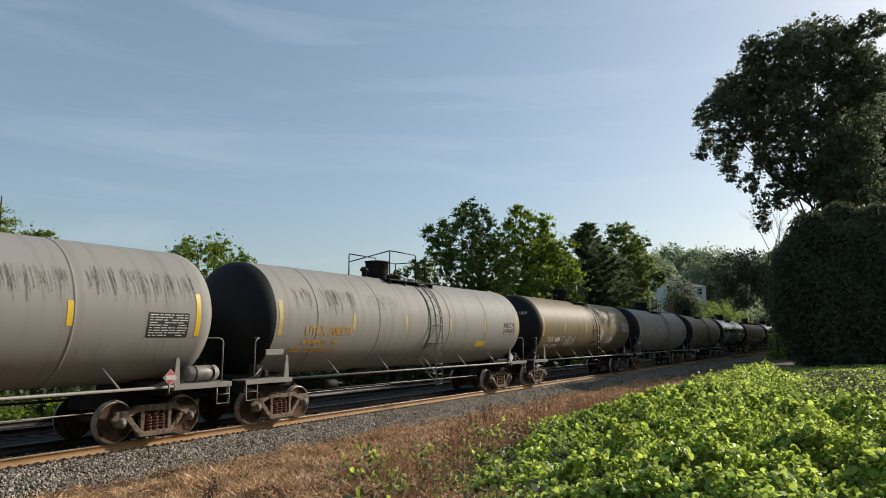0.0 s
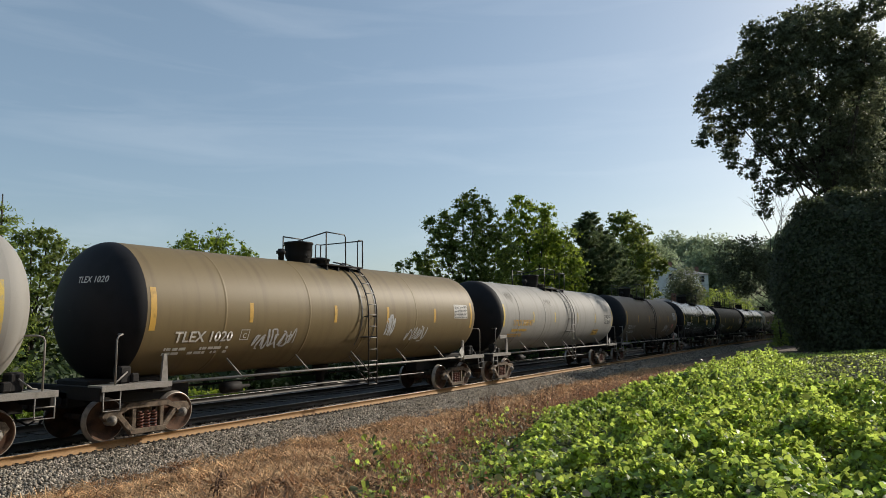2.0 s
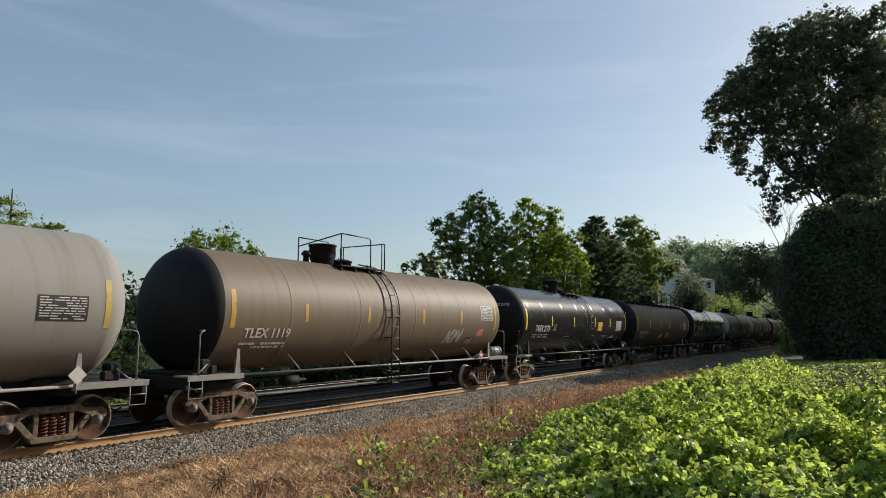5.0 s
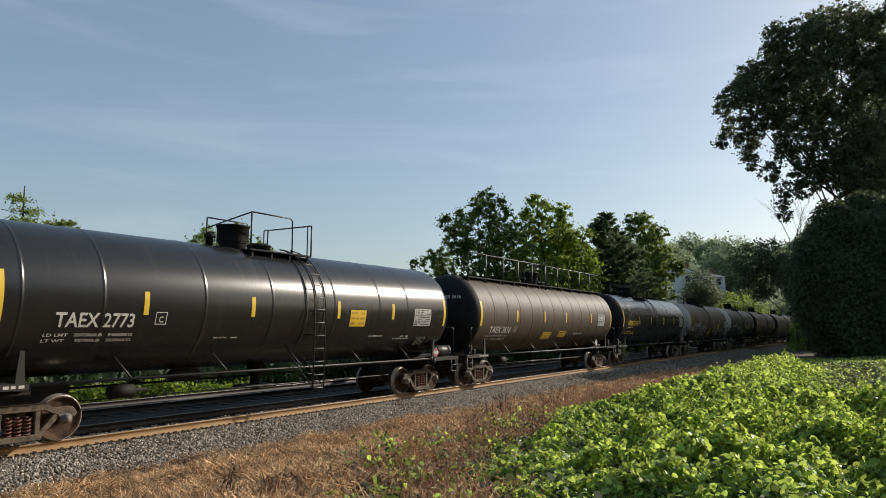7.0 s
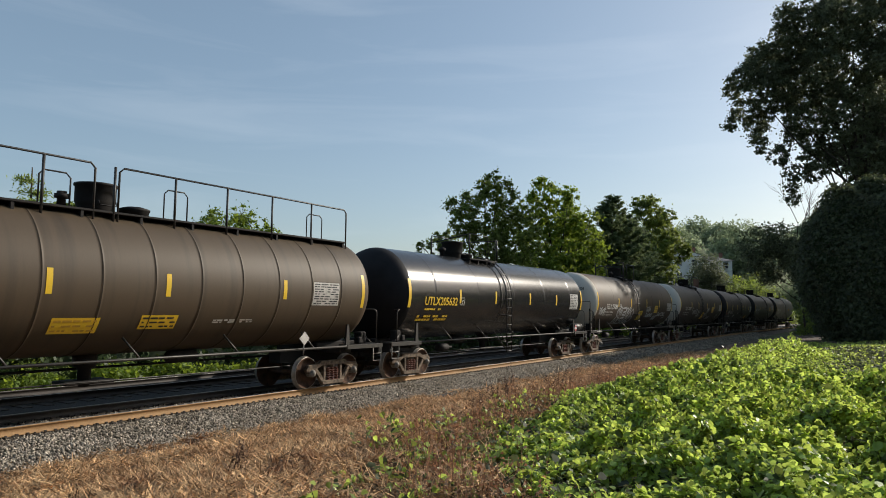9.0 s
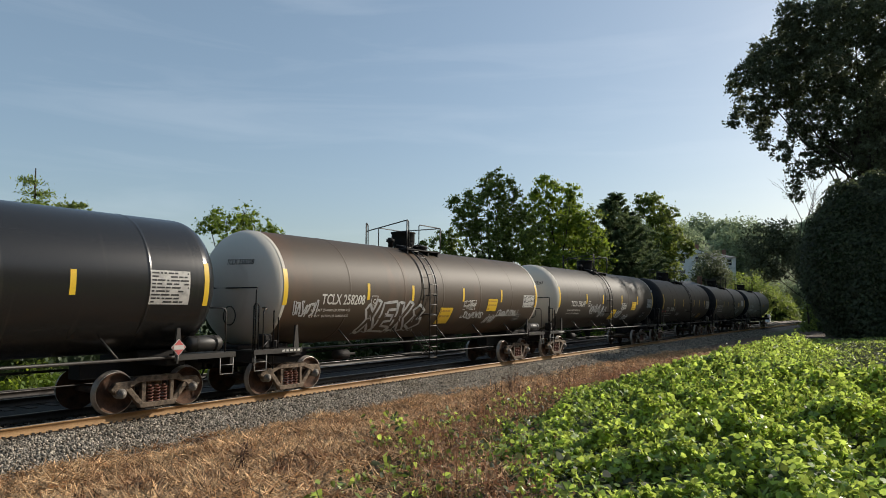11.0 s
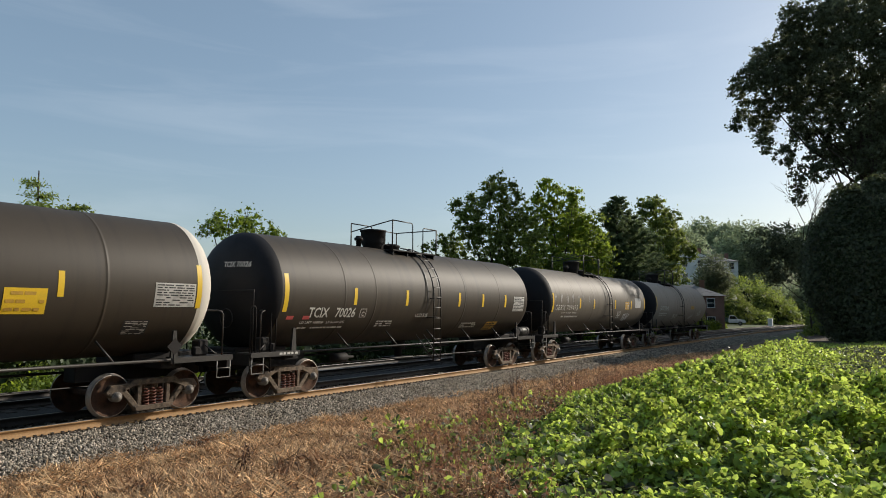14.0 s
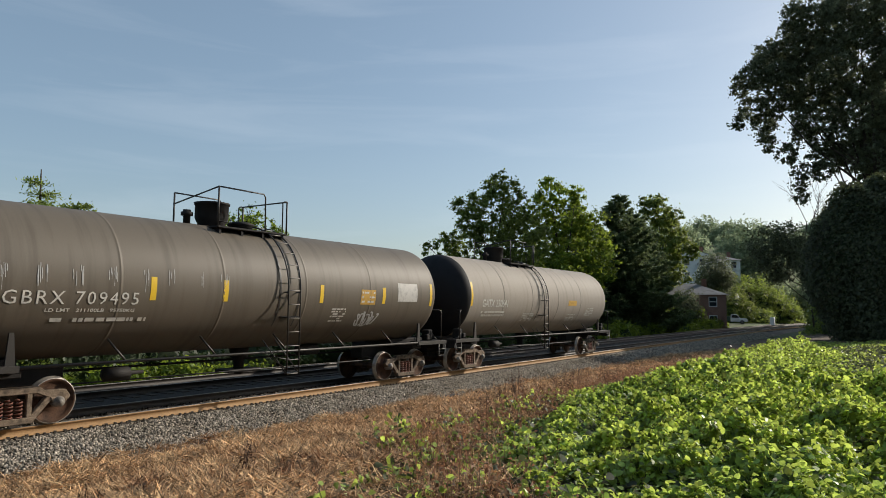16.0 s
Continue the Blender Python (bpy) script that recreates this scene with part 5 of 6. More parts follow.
def build_bush(name, label, spots, clusters, per, spread, size, mat, seed, core=True, kind="", category="bush"):
    """Low mass of leaves over blobs, with an added dark core that blocks light."""
    rng = np.random.default_rng(seed)
    x, y, z = np.mean([s[:3] for s in spots], 0)
    z = ground_z(x, y)
    bush = root(name, label, category, kind=kind, m=pose(x, y, z))
    v, f = crown(spots, clusters, per, spread, size, rng)
    part("foliage", bulk("foliage", v - np.array([x, y, z]), f, mat), None, bush)
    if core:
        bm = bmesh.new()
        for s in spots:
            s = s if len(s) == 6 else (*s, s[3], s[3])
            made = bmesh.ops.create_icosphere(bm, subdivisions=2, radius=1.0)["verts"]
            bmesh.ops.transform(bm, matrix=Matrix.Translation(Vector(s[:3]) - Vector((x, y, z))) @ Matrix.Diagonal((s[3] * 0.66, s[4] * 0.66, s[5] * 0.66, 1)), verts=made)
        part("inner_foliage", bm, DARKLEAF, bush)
    return bush


# tall tree and the vine-covered mass beside the line
TALL_CROWN = ((5.1, 29.5, 2.8), (4.0, 31.9, 1.5), (2.1, 29.5, 3.0), (2.0, 31.4, 1.4), (-0.2, 28.4, 2.7), (-0.3, 30.5, 1.3), (-2.2, 27.6, 2.3), (-2.8, 30.7, 1.5),
              (7.2, 28.2, 2.6), (9.4, 27.1, 2.2), (7.3, 30.7, 1.3), (10.5, 28.1, 1.2), (11.4, 25.7, 1.5), (8.5, 24.0, 2.7), (5.8, 25.0, 3.4), (2.4, 25.0, 3.3),
              (-0.8, 23.3, 3.2), (5.6, 20.9, 2.5), (2.2, 20.4, 2.7), (-0.6, 18.9, 2.6), (-1.8, 26.0, 2.0))
TALL_SKIRT = ((12.6, 24.8, 0.9), (11.5, 22.7, 1.4), (12.6, 20.9, 0.7), (10.6, 21.1, 1.2), (10.1, 18.9, 0.9), (8.4, 17.4, 1.0), (7.4, 19.8, 1.1), (7.2, 15.4, 0.8),
              (7.5, 13.4, 0.6), (5.5, 17.5, 1.5), (5.3, 15.4, 1.0), (3.3, 17.3, 1.9), (1.1, 16.2, 1.9), (-1.8, 16.0, 2.0), (7.7, 14.4, 0.6))
build_tree("tall_tree", "tall dark-leaved broadleaf tree with several stems", (72, 1.6),
           [(72 + 1.6 * math.sin(i * 2.4), y, z, r * 1.08) for i, (y, z, r) in enumerate(TALL_CROWN + TALL_SKIRT)],
           0, 36, 0.0, 0.25, TALLLEAF, 11, trunk=0.5, stems=5, clump=0.5, fill=6.2, lean=0.035)


def build_vine_mass():
    rng = np.random.default_rng(21)
    x, y = 55.5, 0.3
    z = ground_z(x, y)
    mass = root("vine_mass", "tall dark rounded mass overgrown with creeping vines", "vines", m=pose(x, y, z))
    rx, ry, rz = 4.6, 5.5, 10.5

    def shape(u, grow):
        e = 2.7
        s = 1 / (np.abs(u[:, :1]) ** e + np.abs(u[:, 1:2]) ** e + np.abs(u[:, 2:]) ** e) ** (1 / e)
        p = u * s * np.array([rx, ry, rz]) * grow
        bump = np.sin(p[:, 0] * 1.1 + p[:, 2] * 0.7) * np.sin(p[:, 1] * 1.3 - p[:, 2] * 0.5)
        p = p * (1 + 0.075 * bump[:, None])
        foot = np.clip(p[:, 2] / 4.6, 0, 1)
        p[:, 1] *= 0.66 + 0.34 * foot * foot * (3 - 2 * foot)
        return p
    u = unit(rng.normal(size=(62000, 3)))
    u[:, 2] = np.abs(u[:, 2])
    c = shape(u, 1.0) + rng.normal(size=u.shape) * np.array([0.2, 0.2, 0.16])
    n = unit(u * np.array([1, 1, 0.6]) + rng.normal(size=u.shape) * 0.55 + np.array([0, 0, 0.2]))
    v, f = leaf_quads(c, n, rng.uniform(0.13, 0.27, len(c)), 0.8, rng=rng)
    part("foliage", bulk("foliage", v, f, VINE), None, mass)
    # solid dark core added inside so no light passes between the leaves
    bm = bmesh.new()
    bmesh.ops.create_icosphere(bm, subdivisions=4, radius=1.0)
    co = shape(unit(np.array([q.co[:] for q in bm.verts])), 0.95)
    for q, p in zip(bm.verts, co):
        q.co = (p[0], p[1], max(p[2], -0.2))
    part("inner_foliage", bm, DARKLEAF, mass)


build_vine_mass()
build_bush("vine_thicket", "low dark thicket overgrown with vines", [(58, -8, 3.5, 4.5, 5, 5.5), (60, -13, 3, 5, 5, 5), (52, -9, 1.5, 3, 4, 2.5)], 1800, 8, 0.35, 0.34, VINE, 57)
build_tree("roadside_tree", "small dark-leaved tree beside the vine mass", (66, 5.0), [(66, 9.7, 8.5, 1.5), (66, 8.1, 8.8, 1.5), (65.5, 10.2, 7.0, 1.1), (66, 8.6, 6.6, 1.6), (66, 7.0, 7.4, 1.5), (66, 9.1, 5.6, 0.9)], 620, 9, 0.26, 0.26, TALLLEAF, 12, trunk=0.16)
# woods behind and beside them
# mostly unseen tall trees, added to throw shade on the far cars
for k, (x, y, h) in enumerate(((92, -2.5, 32), (101, -3, 31), (111, -3.5, 32), (122, -4.5, 32), (135, -6, 32), (150, -11, 32), (165, -13, 33), (182, -16, 34), (200, -18, 34), (222, -22, 34), (245, -27, 34), (265, -32, 36))):
    build_tree("wood_tree", "tall dark tree added mostly out of view to shade the line", (x, y), [(x, y, h - 5, 5.0), (x - 3, y - 3, h - 8, 5.2), (x + 3.5, y + 1, h - 9, 5.2), (x - 2, y + 1, h - 12, 5.2), (x, y - 2, h - 15, 5.5), (x + 4, y - 3, h - 18, 5), (x - 3, y, h - 21, 5)], 2300, 8, 0.5, 0.7, DARKLEAF, 90 + k, trunk=0.35, group="trees along the line")
build_tree("broadleaf_tree", "dark broadleaf tree at the wood's edge", (96, -2), [(96, 1, 9, 5), (98, -4, 13, 6), (95, -8, 10, 5), (99, 4, 6, 3.5)], 1500, 8, 0.5, 0.5, DARKLEAF, 13, trunk=0.3, group="trees along the line")
build_tree("broadleaf_tree", "dark broadleaf tree at the wood's edge", (150, -6), [(150, -2, 9, 6), (152, -9, 14, 7), (148, 2, 6, 4)], 1300, 8, 0.6, 0.6, DARKLEAF, 14, trunk=0.3, group="trees along the line")
build_tree("broadleaf_tree", "broadleaf tree where the line bends", (205, 0), [(205, 2, 8, 7), (210, -6, 12, 8), (200, 6, 6, 5), (212, 10, 9, 7)], 1300, 8, 0.7, 0.8, LEAF, 15, trunk=0.3, group="trees along the line")

# unseen wood added behind the viewer to hold back sky light
build_bush("wood_edge", "unseen dark wall of leaves added to hold back sky light", [(x, -17 + 3 * math.sin(x), 4.5, 5.5, 4.5, 9.0) for x in range(-58, 32, 7)] + [(-48 - 2 * math.sin(y), y, 4.0, 4.5, 5.5, 8.0) for y in range(-10, 13, 7)], 2600, 6, 0.8, 0.95, DARKLEAF, 56, category="woodland")


def build_bare_tree(x, y, h, seed):
    rnd = random.Random(seed)
    z = ground_z(x, y)
    tree = root("bare_tree", "small leafless tree with thin pale twigs", "tree", m=pose(x, y, z))
    bm = bmesh.new()

    def grow(p, d, ln, r, depth):
        q = p + d * ln
        add_tube(bm, [p, p.lerp(q, 0.5) + Vector((rnd.uniform(-1, 1), rnd.uniform(-1, 1), 0)) * ln * 0.06, q], r, 4, [r, r * 0.8, r * 0.6])
        if depth:
            for k in range(3):
                t = Vector((d.x + rnd.uniform(-0.6, 0.6), d.y + rnd.uniform(-0.6, 0.6), d.z + rnd.uniform(-0.15, 0.4))).normalized()
                grow(p.lerp(q, rnd.uniform(0.55, 1.0)), t, ln * rnd.uniform(0.5, 0.75), r * 0.55, depth - 1)
    grow(Vector((0, 0, -0.1)), Vector((0.02, 0.05, 1)), h * 0.5, 0.13, 4)
    part("trunk", bm, BARK, tree)


build_bare_tree(77, 7.2, 13.8, 3)
build_bush("undergrowth", "dim green undergrowth beside the line", [(73, 4.6, 1.2, 2.5, 2.6, 3.6), (80, 6.2, 1.0, 3, 2.2, 3.0), (88, 6.6, 1.0, 4, 2.4, 3.4), (97, 6.0, 1.2, 5, 3.0, 4.0)], 1700, 9, 0.28, 0.3, LEAF, 59)
# trees behind the tracks
LEAFY = ((42.4, 29.9, 6.9, 0.6), (43.3, 28.6, 7.4, 1.1), (43.9, 27.4, 8.8, 1.1), (43.5, 27.9, 10.4, 0.7), (44.2, 26.8, 10.8, 0.8), (45.2, 25.1, 11.6, 1.1), (44.7, 25.8, 12.0, 0.6),
         (46.0, 24.1, 11.5, 0.5), (44.9, 26.0, 9.2, 1.9), (46.0, 24.3, 9.9, 1.4), (46.5, 23.9, 7.5, 2.0), (45.1, 26.0, 7.0, 2.0), (43.4, 28.6, 5.9, 1.3), (45.5, 25.5, 4.5, 2.2))
SUNNY = ((57.4, 26.8, 13.4, 1.2), (57.2, 26.9, 14.4, 0.6), (58.6, 25.0, 13.0, 0.9), (57.1, 27.5, 11.8, 1.5), (58.6, 25.3, 11.0, 2.0), (59.9, 23.6, 10.2, 1.2), (60.5, 23.0, 8.4, 1.2),
         (59.2, 25.0, 8.1, 2.6), (60.5, 23.3, 6.5, 1.5), (57.6, 27.2, 8.6, 2.4), (59.6, 24.9, 4.9, 2.4), (58.3, 26.7, 5.4, 2.7), (56.6, 27.8, 6.5, 2.0))
SPREAD = ((96.6, 28.2, 16.6, 1.9), (97.8, 26.8, 14.9, 1.8), (98.8, 25.9, 11.2, 1.8), (98.8, 26.6, 8.0, 2.0), (95.9, 29.2, 17.2, 1.4), (97.4, 27.8, 12.0, 2.8), (96.6, 29.2, 8.4, 2.6))
build_tree("broadleaf_tree", "leafy green broadleaf tree behind the tracks", (45.3, 26), [(x + 0.9 * math.sin(i * 2.2), y + 0.6 * math.sin(i * 2.2), z, r * 1.12) for i, (x, y, z, r) in enumerate(LEAFY)],
           0, 50, 0.0, 0.21, LEAF, 31, trunk=0.2, clump=0.38, fill=2.9, group="trees behind the tracks")
build_tree("broadleaf_tree", "sunlit yellow-green broadleaf tree behind the tracks", (58.6, 26), [(x + 0.9 * math.sin(i * 2.2), y + 0.6 * math.sin(i * 2.2), z, r * 1.1) for i, (x, y, z, r) in enumerate(SUNNY)],
           0, 50, 0.0, 0.25, LIME, 32, trunk=0.22, clump=0.44, fill=3.1, group="trees behind the tracks")
for k, (x, y, h, r) in enumerate(((73.8, 26.0, 16.2, 6.2), (77.0, 25.4, 14.6, 5.6), (66.8, 28.4, 14.2, 4.6))):
    build_pine(x, y, h, r, 33 + k)
build_tree("broadleaf_tree", "green broadleaf tree beside the pines", (97.4, 28), [(x + math.sin(i * 2.2), y + 0.6 * math.sin(i * 2.2), z, r * 1.28) for i, (x, y, z, r) in enumerate(SPREAD)],
           0, 50, 0.0, 0.36, LEAF, 35, trunk=0.24, clump=0.62, fill=3.0, group="trees behind the tracks")
build_tree("broadleaf_tree", "small leafy tree behind the tracks", (21.9, 27), [(20.3, 27, 6.1, 0.7), (21.2, 27, 6.4, 0.8), (22.3, 27, 6.9, 0.6), (23.0, 27, 6.3, 0.8), (24.0, 27, 5.9, 0.8), (24.6, 27, 5.5, 0.6), (21.8, 26.6, 5.0, 1.2), (23.2, 26.8, 4.6, 1.2), (22, 26.6, 3.0, 1.8)], 0, 40, 0.0, 0.13, LIME, 36, trunk=0.12, clump=0.28, fill=3.6, group="trees behind the tracks")
build_tree("broadleaf_tree", "small leafy tree behind the tracks", (12.9, 25.5), [(12.4, 25.5, 5.5, 0.55), (12.7, 25.5, 5.9, 0.4), (13.3, 25.5, 5.8, 0.5), (13.8, 25.3, 5.5, 0.5), (14.3, 25.2, 5.1, 0.5), (13.1, 25.4, 5.0, 0.9), (13.0, 25.2, 3.2, 1.6), (13.9, 25.2, 4.3, 0.9)], 0, 40, 0.0, 0.12, LEAF, 37, trunk=0.1, clump=0.26, fill=3.6, group="trees behind the tracks")
for k, (x, y, h) in enumerate(((11.0, 24.0, 7.6), (8.8, 24.0, 6.6), (9.9, 25.6, 6.4), (6.6, 24.6, 6.9))):
    build_conifer("feathery_tree", "slim feathery light green tree", (x, y), h, 1.5, 40 + k, mat=CREEPER, z0=0.3, group="feathery trees", long=0.42)


def hedge_spots(x0, x1, y, step, r, seed):
    rnd = random.Random(seed)
    out, x = [], x0
    while x < x1:
        q = r * rnd.uniform(0.7, 1.25)
        yy = y + rnd.uniform(-0.5, 0.6)
        out.append((x, yy, ground_z(x, yy) + q * 0.5, q * 1.3, q, q * 0.9))
        x += step * rnd.uniform(0.7, 1.3)
    return out


build_bush("shrub_row", "sunlit green shrubs behind the far track", hedge_spots(8.5, 19, 22.4, 1.1, 0.5, 1), 1500, 9, 0.16, 0.17, LIME, 51)
build_bush("shrub_row", "dark green shrubs under the trees", hedge_spots(-8, 60, 24.4, 2.0, 1.5, 2), 3000, 9, 0.24, 0.26, DARKLEAF, 52)
build_bush("tree_belt", "dense dark belt of young trees behind the tracks", [(x, 29.5 + math.sin(x), 1.8 + 0.5 * math.sin(x * 2.3), 2.2, 1.8, 2.4) for x in range(-16, 64, 3)], 3200, 9, 0.4, 0.32, DARKLEAF, 60, category="woodland")
build_bush("shrub_row", "sunlit creeper-covered shrubs under the pines", hedge_spots(58, 80, 22.6, 1.9, 1.15, 3), 1700, 9, 0.24, 0.26, LIME, 53)
build_bush("shrub_row", "low yellow-green shrubs beside the line", hedge_spots(84, 104, 21.9, 2.0, 0.95, 4) + [(92.5, 22.4, 0.9, 2, 1.3, 1.6), (92, 24.8, 1.0, 2, 1.4, 1.7), (91.5, 27, 1.0, 2, 1.4, 1.8)], 1800, 9, 0.2, 0.26, LIME, 54)
build_bush("creeper_slope", "bright green creeper covering a lumpy slope", [(144, 33, 3.0, 6, 4, 6.2), (147, 29.5, 3.5, 5, 3, 6.6), (149, 26.4, 3.2, 5, 2.8, 6.2), (152, 23.6, 3.0, 5, 2.6, 6.2), (154, 21.2, 2.6, 5, 2.2, 4.6), (157, 18.9, 1.2, 5, 1.9, 3.6), (160, 17.4, 0.2, 5, 1.3, 2.4), (143, 26, 0.5, 4, 2.4, 3.2), (145, 22.4, 0.3, 4, 2.0, 2.6)], 6000, 7, 0.3, 0.4, CREEPER, 55)
build_bush("shrub", "dark rounded shrub overgrown with creeper", [(141, 27.0, 3.2, 4, 2.2, 4.6), (142, 24.8, 1.4, 3, 1.8, 3.2)], 1300, 8, 0.25, 0.32, LEAF, 58)

# wooded hill; its farther trees wear the leaf colour paled for haze
build_tree("broadleaf_tree", "round tree on the hill in haze-paled leaf colour", (196, 35), [(196, 33, 19, 7), (192, 37, 15, 6), (199, 31, 14, 6)], 1300, 8, 0.7, 0.8, HAZY, 61, trunk=0.3, group="trees on the hill")
build_tree("broadleaf_tree", "round green tree before the white house", (127, 27.2), [(127, 27.2, 9.9, 2.7), (126.5, 28.4, 8.0, 2.4), (127.4, 26.0, 8.0, 2.2), (127, 27, 6, 2.4)], 900, 8, 0.3, 0.36, TALLLEAF, 62, trunk=0.2, group="trees on the hill")
build_tree("broadleaf_tree", "small tree before the brick house", (91, 23.4), [(91, 23.4, 3.6, 1.6), (91.6, 23.0, 2.4, 1.5)], 400, 8, 0.2, 0.26, TALLLEAF, 63, trunk=0.1, group="trees on the hill")
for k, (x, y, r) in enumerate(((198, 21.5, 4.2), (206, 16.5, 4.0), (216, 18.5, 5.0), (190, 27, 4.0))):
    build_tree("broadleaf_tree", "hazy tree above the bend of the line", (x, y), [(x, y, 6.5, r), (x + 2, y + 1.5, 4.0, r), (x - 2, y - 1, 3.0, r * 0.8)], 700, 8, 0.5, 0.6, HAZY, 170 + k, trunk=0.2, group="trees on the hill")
rnd = random.Random(5)
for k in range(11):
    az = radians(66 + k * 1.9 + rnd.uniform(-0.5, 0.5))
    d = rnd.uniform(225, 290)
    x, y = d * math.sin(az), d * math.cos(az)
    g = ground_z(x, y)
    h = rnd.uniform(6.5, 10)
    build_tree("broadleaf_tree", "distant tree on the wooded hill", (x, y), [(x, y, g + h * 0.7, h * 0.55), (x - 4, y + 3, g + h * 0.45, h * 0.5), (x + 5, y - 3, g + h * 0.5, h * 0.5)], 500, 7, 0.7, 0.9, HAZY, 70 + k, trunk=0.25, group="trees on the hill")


# ---- vine field in front ----
def edge_y(x):
    return ramp(x, ((0, -1.0), (4, 1.5), (6, 4.0), (9, 6.0), (13, 6.9), (20, 7.1), (50, 7.0))) + 0.5 * noise.noise(Vector((x * 0.45, 1.7, 0))) + 0.25 * noise.noise(Vector((x * 1.7, 5.0, 0)))


def vine_z(x, y):
    """Top of the vine cover."""
    e = min(1.0, max(0.0, (edge_y(x) - y) / 3.4))
    ridge = 0.5 - abs(noise.noise(Vector((x * 0.6 + y * 0.26, y * 0.75 - x * 0.14, 9.0))))
    knoll = 0.45 - abs(noise.noise(Vector((x * 1.5, y * 1.5, 2.0))))
    hump = -0.40 + 1.6 * ridge + 1.25 * knoll + 0.28 * noise.noise(Vector((x * 3.1, y * 3.1, 6.0)))
    hump += 0.12 * max(0.0, 1 - abs(x - 28) / 9)
    low = min(1.0, max(0.0, (3.6 - y) / 2.2)) * min(1.0, max(0.0, (x - 13) / 8))
    hump = hump * (1 - 0.75 * low) - 0.1 * low
    hump *= 0.42 + 0.58 * min(1.0, max(0.0, (x - 7) / 8))
    if x > 34 - max(0.0, 3.5 - y) * 2.0:
        hump = 0.12
    return ground_z(x, y) + max(0.08, hump) * e ** 0.75 + 0.03


def build_vine_field():
    rng = np.random.default_rng(3)
    pts, sizes = [], []
    n = 0
    while n < 150000:
        x = rng.uniform(3.0, 48) if rng.random() < 0.58 else rng.uniform(3.0, 18)
        y = rng.uniform(-9, 8.3)
        if y > edge_y(x) + rng.exponential(0.25) * (4.0 if rng.random() < 0.06 else 1.0) or x * x + y * y < 17:
            continue
        if x > 34 - max(0.0, 3.5 - y) * 2.0 and (x > 48 or rng.random() < 0.6) or math.atan2(x, y) > radians(97) or y > 5.6 and rng.random() < 0.25:
            continue
        if noise.noise(Vector((x * 0.9, y * 0.9, 12.0))) < -0.22 and rng.random() < 0.8:
            continue
        pit = abs(noise.noise(Vector((x * 1.5, y * 1.5, 2.0)))) + 0.25 * noise.noise(Vector((x * 4.0, y * 4.0, 21.0)))
        if pit > 0.30 and rng.random() < 0.9:
            continue
        if rng.random() > 0.35 + max(0.0, edge_y(x) - y) / 1.6:
            continue
        pts.append((x, y, vine_z(x, y) - min(0.6, rng.exponential(0.17))))
        sizes.append((rng.uniform(0.04, 0.078) + 0.05 * rng.random() ** 4) * (1.0 if x < 14 else 1.12))
        n += 1
    while n < 166000:  # close to the path the upper leaves stand thicker
        x, y = rng.uniform(4.0, 11.0), rng.uniform(-3.0, 4.2)
        if x * x + y * y < 20 or y > edge_y(x) - 0.8 or noise.noise(Vector((x * 1.5, y * 1.5, 2.0))) ** 2 > 0.06:
            continue
        pts.append((x, y, vine_z(x, y) + rng.normal(0.02, 0.03)))
        sizes.append(rng.uniform(0.045, 0.085))
        n += 1
    c = np.array(pts)
    top = np.array([(vine_z(a, b), vine_z(a + 0.12, b), vine_z(a, b + 0.12)) for a, b, _ in pts])
    slope = np.stack([(top[:, 0] - top[:, 1]) / 0.12, (top[:, 0] - top[:, 2]) / 0.12, np.ones(len(c))], 1)
    nrm = unit(unit(slope) * 0.9 + rng.normal(size=c.shape) * 0.75 + np.array([0.3, -0.16, 0.18]))
    v, f = leaf_hearts(c, nrm, np.array(sizes), rng=rng)
    field = tagged(new("vine_cover", bulk("vine_cover", v, f, KUDZU)), "bright green broad-leaved vines covering the bank", "vines", kind="stuff")
    # the leaves by the path, one by one
    shapes = []
    for k in range(6):
        v, f = leaf_hearts(np.zeros((1, 3)), np.array([[0.0, 0.0, 1.0]]), np.array([1.0]), rng=rng, t=np.array([[1.0, 0.0, 0.0]]))
        shapes.append(bulk("leaf", v, f, KUDZU))
    made = 0
    while made < 280:
        x, y = rng.uniform(5.0, 9.0), rng.uniform(0.2, 5.2)
        if y > edge_y(x) or x * x + y * y < 30:
            continue
        s = rng.uniform(0.06, 0.12)
        part("leaf", shapes[made % 6], None, field, m=pose(x, y, vine_z(x, y) + 0.02 + rng.uniform(0, 0.06), rng.normal() * 28, rng.normal() * 28, rng.uniform(0, 360)) @ Matrix.Diagonal((s, s, s, 1)))
        made += 1
    # lower leaves in a darker colour that stands in for shade in hollows
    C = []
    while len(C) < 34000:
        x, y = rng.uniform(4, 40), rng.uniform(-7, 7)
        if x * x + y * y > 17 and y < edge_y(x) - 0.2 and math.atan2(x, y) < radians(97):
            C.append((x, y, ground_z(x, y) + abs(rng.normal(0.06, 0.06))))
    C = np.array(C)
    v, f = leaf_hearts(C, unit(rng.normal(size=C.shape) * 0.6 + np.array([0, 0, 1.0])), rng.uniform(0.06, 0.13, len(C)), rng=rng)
    tagged(new("lower_vines", bulk("lower_vines", v, f, VINE)), "lower vine leaves coloured dark for the shade in the hollows", "vines", kind="stuff")
    # sprigs that stand among the dry grass at the edge
    C, N, S = [], [], []
    for k in range(210):
        x = rng.uniform(4.5, 17)
        y = edge_y(x) + rng.normal(0.25, 0.55)
        if x * x + y * y < 30:
            continue
        h, a = rng.uniform(0.08, 0.36), rng.uniform(0, 6.28)
        for i in range(rng.integers(4, 11)):
            f = rng.uniform(0.3, 1.0)
